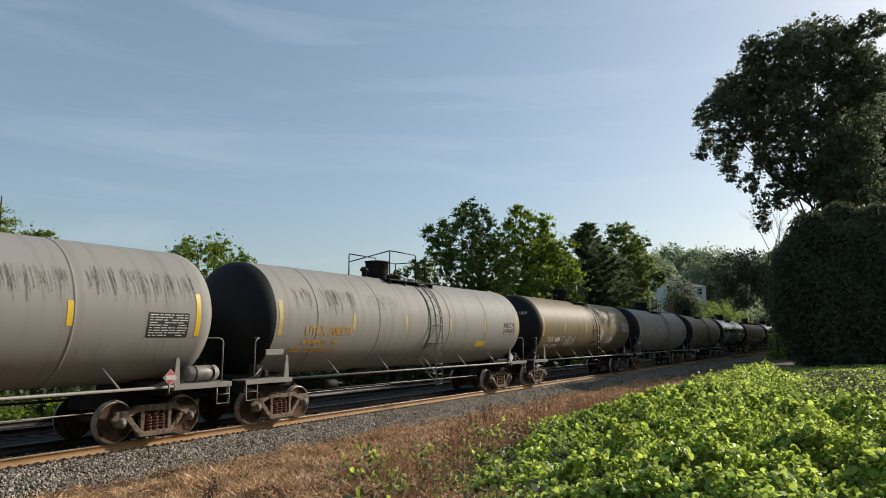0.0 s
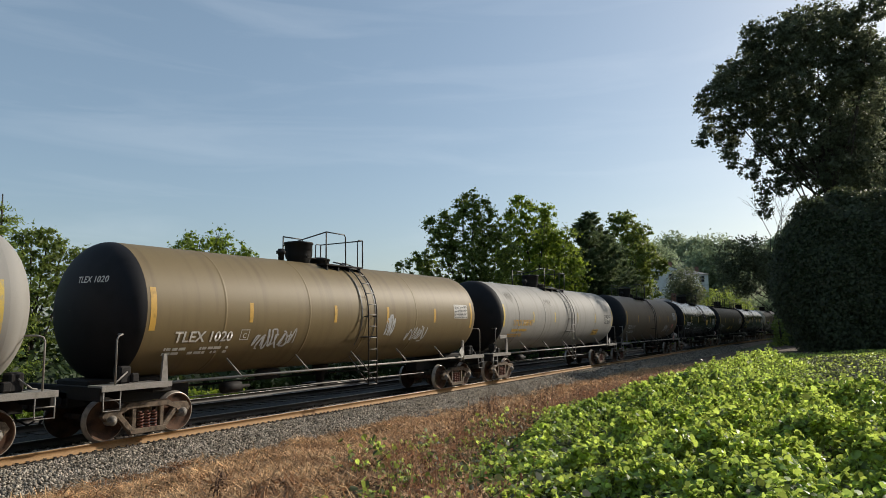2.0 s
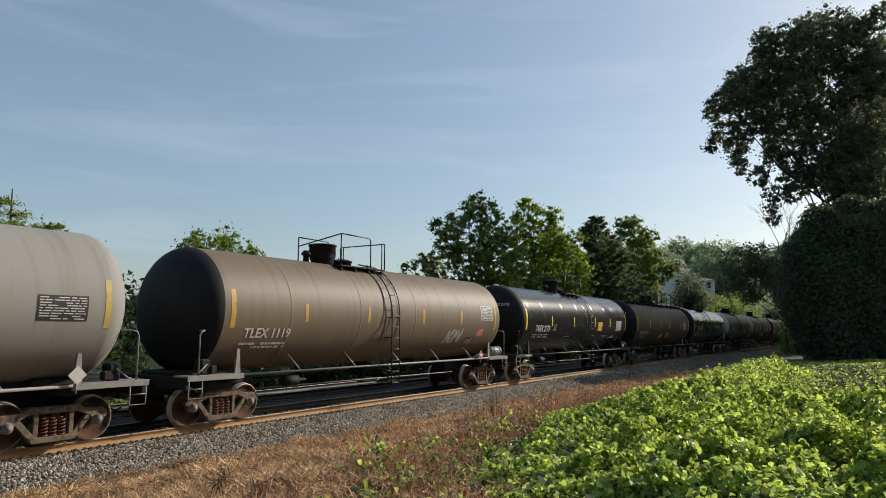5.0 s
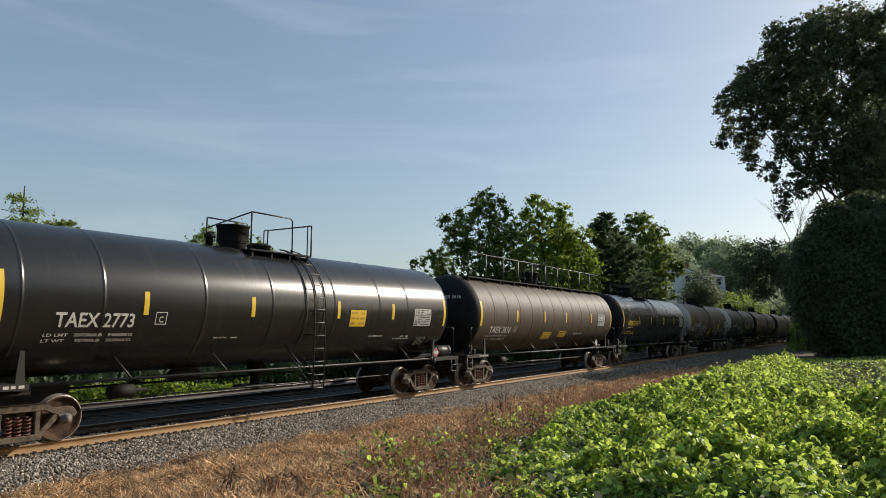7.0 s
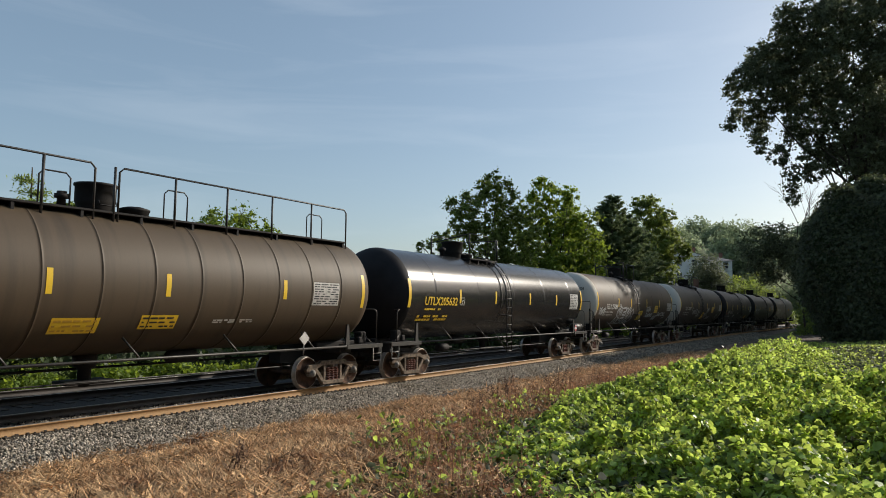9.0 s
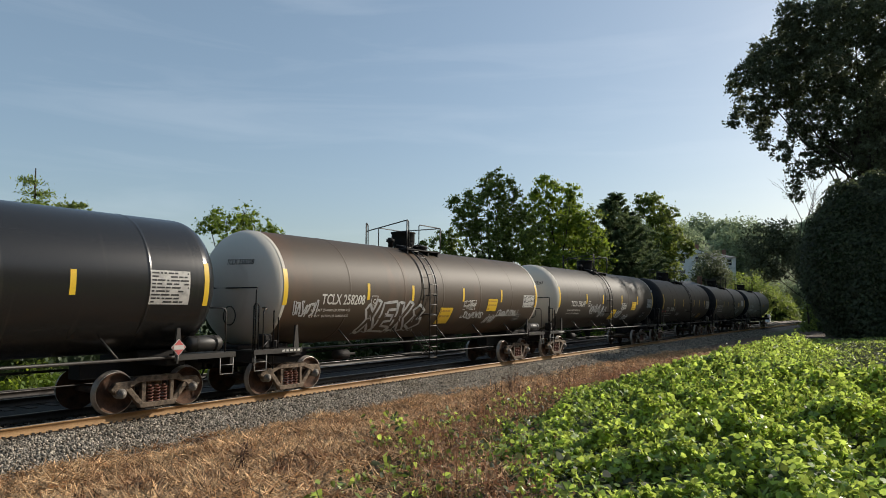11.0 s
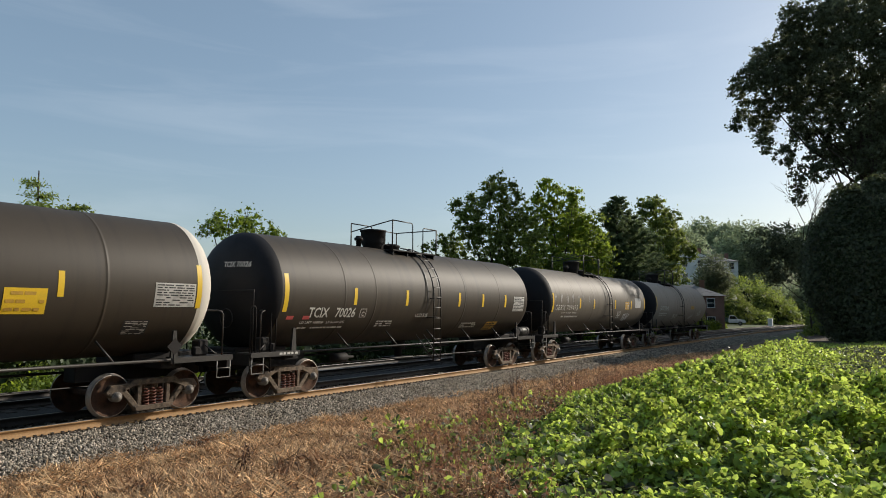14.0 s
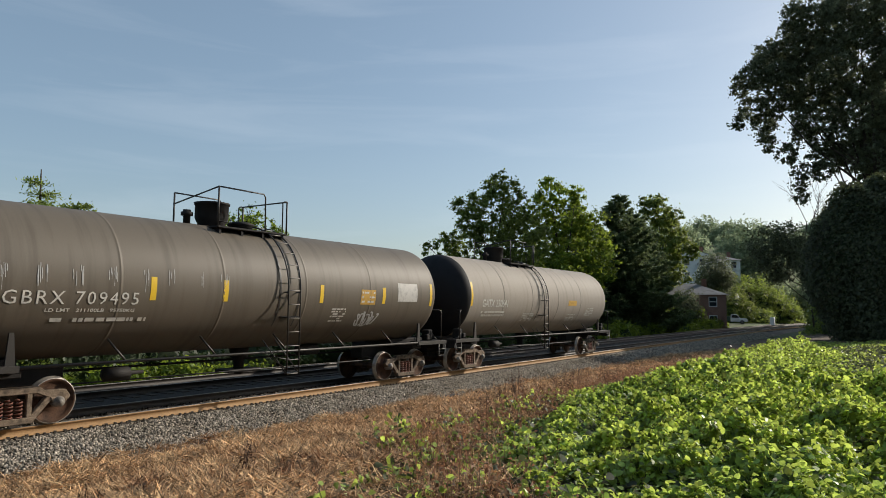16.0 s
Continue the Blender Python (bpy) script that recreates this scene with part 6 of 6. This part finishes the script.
            C.append((x + math.cos(a) * h * f + rng.normal() * 0.07, y + math.sin(a) * h * f + rng.normal() * 0.07, ground_z(x, y) + h * f))
    C = np.array(C)
    v, f = leaf_hearts(C, unit(rng.normal(size=C.shape) * 0.7 + np.array([0.2, -0.2, 0.8])), rng.uniform(0.05, 0.115, len(C)), rng=rng)
    tagged(new("vine_sprigs", bulk("vine_sprigs", v, f, (KUDZU, VINE), rng.random(len(f)) < 0.3)), "scattered green vine sprigs creeping into the dry grass", "vines", kind="stuff")
    # woody runners under the leaves
    bm = bmesh.new()
    for k in range(260):
        x, y = rng.uniform(4, 30), rng.uniform(-5, 7.3)
        if x * x + y * y < 17 or y > edge_y(x):
            continue
        a = rng.uniform(0, 6.28)
        p = []
        for i in range(6):
            p.append((x, y, vine_z(x, y) + rng.uniform(-0.08, 0.05) + (0.10 if i == 5 and k % 4 == 0 else 0)))
            a += rng.normal() * 0.5
            x, y = x + 0.16 * math.cos(a), y + 0.16 * math.sin(a)
        add_tube(bm, p, 0.004, 3)
    tagged(part("vine_runners", bm, VINE), "thin green trailing vine stems", "vines", kind="stuff")
    return field


build_vine_field()


# ---- ballast stones, dry grass, weeds ----
def build_ballast():
    rng = np.random.default_rng(4)
    N = 105000
    x = np.where(rng.random(N) < 0.75, rng.uniform(1.5, 32, N), rng.uniform(32, 90, N))
    d = rng.uniform(-2.95, -0.86, N)
    d = np.where(rng.random(N) < 0.10, rng.uniform(-0.6, 0.65, N), d)
    keep = (d > -2.75) | (rng.random(N) < 0.35)
    x, d = x[keep], d[keep]
    p = np.array([(a, TRACK_Y + b, ground_z(a, TRACK_Y + b)) for a, b in zip(x, d)])
    n = len(p)
    s = rng.uniform(0.015, 0.036, (n, 1)) * np.where(p[:, :1] > 32, 1.7, 1.0)
    octa = np.array([(1, 0, 0), (-1, 0, 0), (0, 1, 0), (0, -1, 0), (0, 0, 1), (0, 0, -1)], float)
    q = octa[None] * rng.uniform(0.5, 1.4, (n, 6, 1)) + rng.normal(size=(n, 6, 3)) * 0.3
    a, b = rng.uniform(0, 6.28, n), rng.uniform(0, 6.28, n)
    ca, sa, cb, sb = np.cos(a), np.sin(a), np.cos(b), np.sin(b)
    rot = np.stack([np.stack([ca, -sa, 0 * a], 1), np.stack([sa * cb, ca * cb, -sb], 1), np.stack([sa * sb, ca * sb, cb], 1)], 1)
    v = np.einsum("nij,nkj->nki", rot, q) * s[:, None] + p[:, None] + np.stack([0 * a, 0 * a, rng.uniform(-0.006, 0.022, n)], 1)[:, None]
    tri = np.array([(0, 2, 4), (2, 1, 4), (1, 3, 4), (3, 0, 4), (2, 0, 5), (1, 2, 5), (3, 1, 5), (0, 3, 5)])
    f = (np.arange(n)[:, None, None] * 6 + tri[None]).reshape(-1, 3)
    tagged(new("ballast", bulk("ballast", v.reshape(-1, 3), f, BALLAST)), "grey crushed stone ballast along the rail", "gravel", kind="stuff")


build_ballast()


def build_dry_grass():
    rng = np.random.default_rng(6)
    N = 170000
    x = np.where(rng.random(N) < 0.7, rng.uniform(1.5, 18, N), rng.uniform(18, 45, N))
    y = TRACK_Y - rng.uniform(2.5, 9.2, N)
    near = rng.random(N) < 0.16
    x, y = np.where(near, rng.uniform(1.0, 10.0, N), x), np.where(near, rng.uniform(0.5, 6.5, N), y)
    keep = np.array([b > edge_y(a) - 0.9 and (b > TRACK_Y - 2.9) * rng.random() < 0.7 for a, b in zip(x, y)])
    x, y = x[keep], y[keep]
    n = len(x)
    z = np.array([ground_z(a, b) for a, b in zip(x, y)])
    lump = np.array([noise.noise(Vector((a * 0.9, b * 0.9, 4))) for a, b in zip(x, y)])
    c = np.stack([x, y, z + rng.uniform(0.0, 0.05, n) + np.maximum(lump, 0) * 0.22], 1)
    a, e = rng.uniform(0, 6.283, n), np.abs(rng.normal(0, 0.4, n))
    t = np.stack([np.cos(a) * np.cos(e), np.sin(a) * np.cos(e), np.sin(e)], 1)
    side = unit(np.cross(t, rng.normal(size=(n, 3)) + np.array([0, 0, 2.0])))
    ln, w = rng.uniform(0.06, 0.28, (n, 1)), rng.uniform(0.004, 0.012, (n, 1)) * np.where(x[:, None] > 18, 1.7, 1.0)
    bend = np.array([0, 0, -0.03])
    v = np.stack([c - side * w, c + side * w, c + t * ln + side * w * 0.4 + bend * ln, c + t * ln - side * w * 0.4 + bend * ln], 1).reshape(-1, 3)
    k = rng.choice(n, 60000)
    lv, lf = leaf_quads(c[k] + rng.normal(size=(60000, 3)) * np.array([0.1, 0.1, 0.012]) + np.array([0, 0, 0.01]), unit(rng.normal(size=(60000, 3)) * 0.55 + np.array([0, 0, 1.0])), rng.uniform(0.025, 0.085, 60000), 0.5, 0.2, rng=rng)
    v, f = np.concatenate([v, lv]), np.concatenate([np.arange(n * 4).reshape(n, 4), lf + n * 4])
    tagged(new("dry_grass", bulk("dry_grass", v, f, STRAW)), "matted dry brown grass beside the ballast", "dry grass", kind="stuff")


build_dry_grass()


def build_weed(x, y, h, seed, dry=True):
    rng = np.random.default_rng(seed)
    z = ground_z(x, y)
    weed = root("dry_weed" if dry else "green_weed", "dead dark brown weed stalks standing in dry grass" if dry else "small bright green weed seedling in dry grass", "weed", "weeds by the line", m=pose(x, y, z))
    C, Nn = [], []
    for k in range(4 if dry else 2):
        bm = bmesh.new()
        a, l = rng.uniform(0, 6.28), h * rng.uniform(0.6, 1.05)
        p = [(0.05 * math.cos(a) * k, 0.05 * math.sin(a) * k, -0.02), (0.1 * math.cos(a), 0.1 * math.sin(a), l * 0.55), (0.16 * math.cos(a), 0.16 * math.sin(a), l)]
        add_tube(bm, p, 0.006, 4, [0.008, 0.006, 0.003])
        part("stalk", bm, DEADWEED if dry else VINE, weed)
        m = 18 if dry else 6
        s = rng.uniform(0.3 if dry else 0.6, 1.0, (m, 1))
        C.append(np.array(p[0]) * (1 - s) + np.array(p[2]) * s + rng.normal(size=(m, 3)) * 0.04)
        Nn.append(unit(rng.normal(size=(m, 3)) + np.array([0, 0, 0.6])))
    v, f = leaf_hearts(np.concatenate(C), np.concatenate(Nn), rng.uniform(0.03, 0.06, sum(map(len, C))) * (0.62 if dry else 1.7), rng=rng)
    part("leaves", bulk("leaves", v, f, DEADWEED if dry else KUDZU), None, weed)


def build_dry_stalks():
    """Dead stems and curled leaves where the vines give way to the dry grass."""
    rng = np.random.default_rng(8)
    V, C = [], []
    n = 0
    while n < 3000:
        x = rng.uniform(5, 27)
        y = edge_y(x) + rng.normal(-0.15, 0.5)
        if y > 9.3 or x * x + y * y < 30:
            continue
        z = ground_z(x, y)
        h, a = rng.uniform(0.08, 0.42) * (1 if rng.random() < 0.85 else 1.6), rng.uniform(0, 6.28)
        lean = rng.uniform(0.05, 0.5) * h
        b, t = np.array([x, y, z]), np.array([x + lean * math.cos(a), y + lean * math.sin(a), z + h])
        s = np.array([-math.sin(a), math.cos(a), 0]) * rng.uniform(0.003, 0.007)
        V += [b - s, b + s, t + s * 0.4, t - s * 0.4]
        for k in range(3):
            C.append(b + (t - b) * rng.uniform(0.35, 1.0) + rng.normal(size=3) * 0.03)
        n += 1
    C = np.array(C)
    v, f = leaf_quads(C, unit(rng.normal(size=C.shape)), rng.uniform(0.03, 0.085, len(C)), 0.5, 0.3, rng=rng)
    V = np.array(V)
    tagged(new("dry_stalks", bulk("dry_stalks", np.concatenate([V, v]), np.concatenate([np.arange(len(V)).reshape(-1, 4), f + len(V)]), WITHERED)), "withered brown stems and curled leaves at the vines' edge", "dry weeds", kind="stuff")


build_dry_stalks()
for k, (x, y, h) in enumerate(((14.6, 8.1, 0.8), (15.2, 8.0, 1.1), (15.7, 8.3, 0.85), (14.9, 7.7, 0.6), (13.6, 7.6, 0.6), (17.5, 7.7, 0.9), (18.6, 7.9, 0.7), (16.6, 7.5, 0.6), (6.1, 7.4, 0.45), (20.5, 7.7, 0.6), (12.5, 7.4, 0.5))):
    build_weed(x, y, h, 200 + k)
for k in range(26):
    r = random.Random(300 + k)
    x = r.uniform(3.2, 14)
    build_weed(x, edge_y(x) + 0.2 + abs(r.gauss(0, 1.3)), r.uniform(0.1, 0.25), 300 + k, dry=False)


# ---- houses and vehicles beyond ----
def house(name, label, x, y, turn, w, d, h, roof_h, wall_mat, roof_mat, rows, cols, gable=True, base=None):
    z = ground_z(x, y) - 0.2 if base is None else base
    hs = root(name, label, "house", m=pose(x, y, z, 0, 0, turn))
    part("wall", box(-w / 2, w / 2, -d / 2, d / 2, -3.0, h), wall_mat, hs)
    o = 0.35
    bm = bmesh.new()
    if gable:
        add_prism(bm, [(-w / 2 - o, h), (w / 2 + o, h), (w / 2 + o, h + 0.12), (0, h + roof_h), (-w / 2 - o, h + 0.12)], -d / 2 - o, d / 2 + o)
    else:
        low = [bm.verts.new((a * (w / 2 + o), b * (d / 2 + o), h)) for a, b in ((-1, -1), (1, -1), (1, 1), (-1, 1))]
        top = [bm.verts.new((a * max(0.2, w / 2 - d / 2), 0, h + roof_h)) for a in (-1, 1)]
        for q in ((low[0], low[1], top[1], top[0]), (low[1], low[2], top[1]), (low[2], low[3], top[0], top[1]), (low[3], low[0], top[0]), low[::-1]):
            bm.faces.new(q)
    part("roof", bm, roof_mat, hs)
    if gable:
        part("gable", prism([(-w / 2, h + 0.1), (w / 2, h + 0.1), (0, h + roof_h - 0.15)], -d / 2 - o - 0.03, -d / 2 - o - 0.005), wall_mat, hs)
    for r in range(rows):
        for c in range(cols):
            wx = -w / 2 + w * (c + 0.5) / cols
            wz = 0.9 + r * (h / rows)
            for face, m in (("front", pose(wx, -d / 2, wz)), ("side", pose(-w / 2, -d / 2 + d * (c + 0.5) / cols, wz, 0, 0, -90))):
                win = part("window", box(-0.55, 0.55, -0.03, 0.05, 0, 1.4), SIDING, hs, m=m)
                part("pane", box(-0.47, 0.47, -0.04, 0.0, 0.08, 0.66), PANE, win)
                part("pane", box(-0.47, 0.47, -0.04, 0.0, 0.74, 1.32), PANE, win)
    part("chimney", box(w * 0.2, w * 0.2 + 0.7, -0.35, 0.35, h, h + roof_h + 0.7), BRICK, hs)
    return hs


house("brick_house", "two-storey red brick house with a grey hipped roof", 103, 26.2, -76, 10.5, 8, 5.2, 1.7, BRICK, ROOF, 2, 3, gable=False, base=-0.6)
house("white_house", "white gabled house with a dark roof on the hill", 148, 36, -74, 6.0, 8, 5.6, 1.6, SIDING, ROOF, 2, 2, base=7.9)
house("white_house", "white house wing with a long dark roof", 151, 31.5, -74, 7.5, 7, 5.2, 1.2, SIDING, ROOF, 2, 3, gable=False, base=7.6)
house("hilltop_house", "pale house on the far hilltop", 300, 81, -75, 9, 8, 6, 3, SIDING, ROOF, 2, 3, base=30)


def build_pickup(x, y, turn):
    z = ground_z(x, y)
    car = root("pickup_truck", "white pickup truck with a dark green load bed, parked", "pickup truck", m=pose(x, y, z, 0, 0, turn))
    bm = bmesh.new()
    add_prism(bm, [(0.1, 0.45), (2.6, 0.45), (2.65, 0.75), (2.55, 1.0), (1.45, 1.1), (0.95, 1.75), (0.0, 1.78), (-0.15, 1.1), (-0.15, 0.45)], -0.9, 0.9)
    bmesh.ops.bevel(bm, geom=bm.edges[:], offset=0.05, segments=2, affect="EDGES")
    cab = part("cab", bm, SIDING, car)
    for s in (-1, 1):
        part("window", prism([(0.02, 1.12), (1.3, 1.12), (0.9, 1.68), (0.05, 1.68)], s * 0.905, s * 0.915), PANE, cab)
    part("windscreen", prism([(1.42, 1.14), (1.47, 1.16), (0.99, 1.74), (0.95, 1.70)], -0.8, 0.8), PANE, cab)
    part("load_bed", box(-2.6, -0.2, -0.95, 0.95, 0.55, 1.35, bevel=0.04), GREENCAR, car)
    part("bumper", box(2.6, 2.75, -0.85, 0.85, 0.45, 0.65, bevel=0.03), PIPE, car)
    for wx in (-1.7, 1.75):
        for s in (-1, 1):
            w = part("wheel", lathe([(-0.11, 0.1), (-0.11, 0.32), (-0.08, 0.36), (0.08, 0.36), (0.11, 0.32), (0.11, 0.1)], "y", 18, m=pose(wx, s * 0.82, 0.36)), TYRE, car)
            part("rim", lathe([(-0.12, 0.02), (-0.12, 0.2), (0.12, 0.2), (0.12, 0.02)], "y", 12, m=pose(wx, s * 0.82, 0.36)), PIPE, w)


build_pickup(129.5, 25.2, -79)


def build_cabinet(x, y):
    z = ground_z(x, y)
    c = root("relay_cabinet", "white steel trackside relay cabinet", "cabinet", m=pose(x, y, z))
    part("body", box(-0.45, 0.45, -0.35, 0.35, 0.15, 1.5, bevel=0.03), SIDING, c)
    part("door", box(-0.40, 0.40, -0.37, -0.35, 0.22, 1.4, bevel=0.005), SIDING, c)
    part("plinth", box(-0.5, 0.5, -0.4, 0.4, -0.3, 0.15), PIPE, c)


build_cabinet(130, 18.6)


def build_old_timber():
    bm = box(-1.15, 1.15, -0.10, 0.10, 0.0, 0.13, bevel=0.02)
    tagged(part("old_timber", bm, TIE, m=pose(17.6, 12.1, ground_z(17.6, 12.1) + 0.01, 0, 0, 4)), "dark weathered timber lying on the ballast edge", "timber")


build_old_timber()


# ---- what moves ----
def run(t):
    """Metres that the train has gone by t seconds."""
    return 10.93 * t + 0.0329 * t * t


def motions():
    steps = [k * 0.5 for k in range(33)]
    for car, middle in TRAIN:
        rows = []
        for t in steps:
            s = middle - run(t)
            x0, y0, _ = on_track(s - 6.5)
            x1, y1, _ = on_track(s + 6.5)
            rows.append((t, pose((x0 + x1) / 2, (y0 + y1) / 2, 0, 0, 0, math.degrees(math.atan2(y1 - y0, x1 - x0)))))
        walk(car, rows)
    # wheels roll: the upper rim goes the way of the train
    turns = [(k / 30, math.degrees(-run(k / 30) / 0.457)) for k in range(481)]
    for w in WHEELS:
        x = w.matrix_basis.translation.x
        walk(w, [(t, pose(x, 0, 0.457, 0, a, 0)) for t, a in turns])


motions()
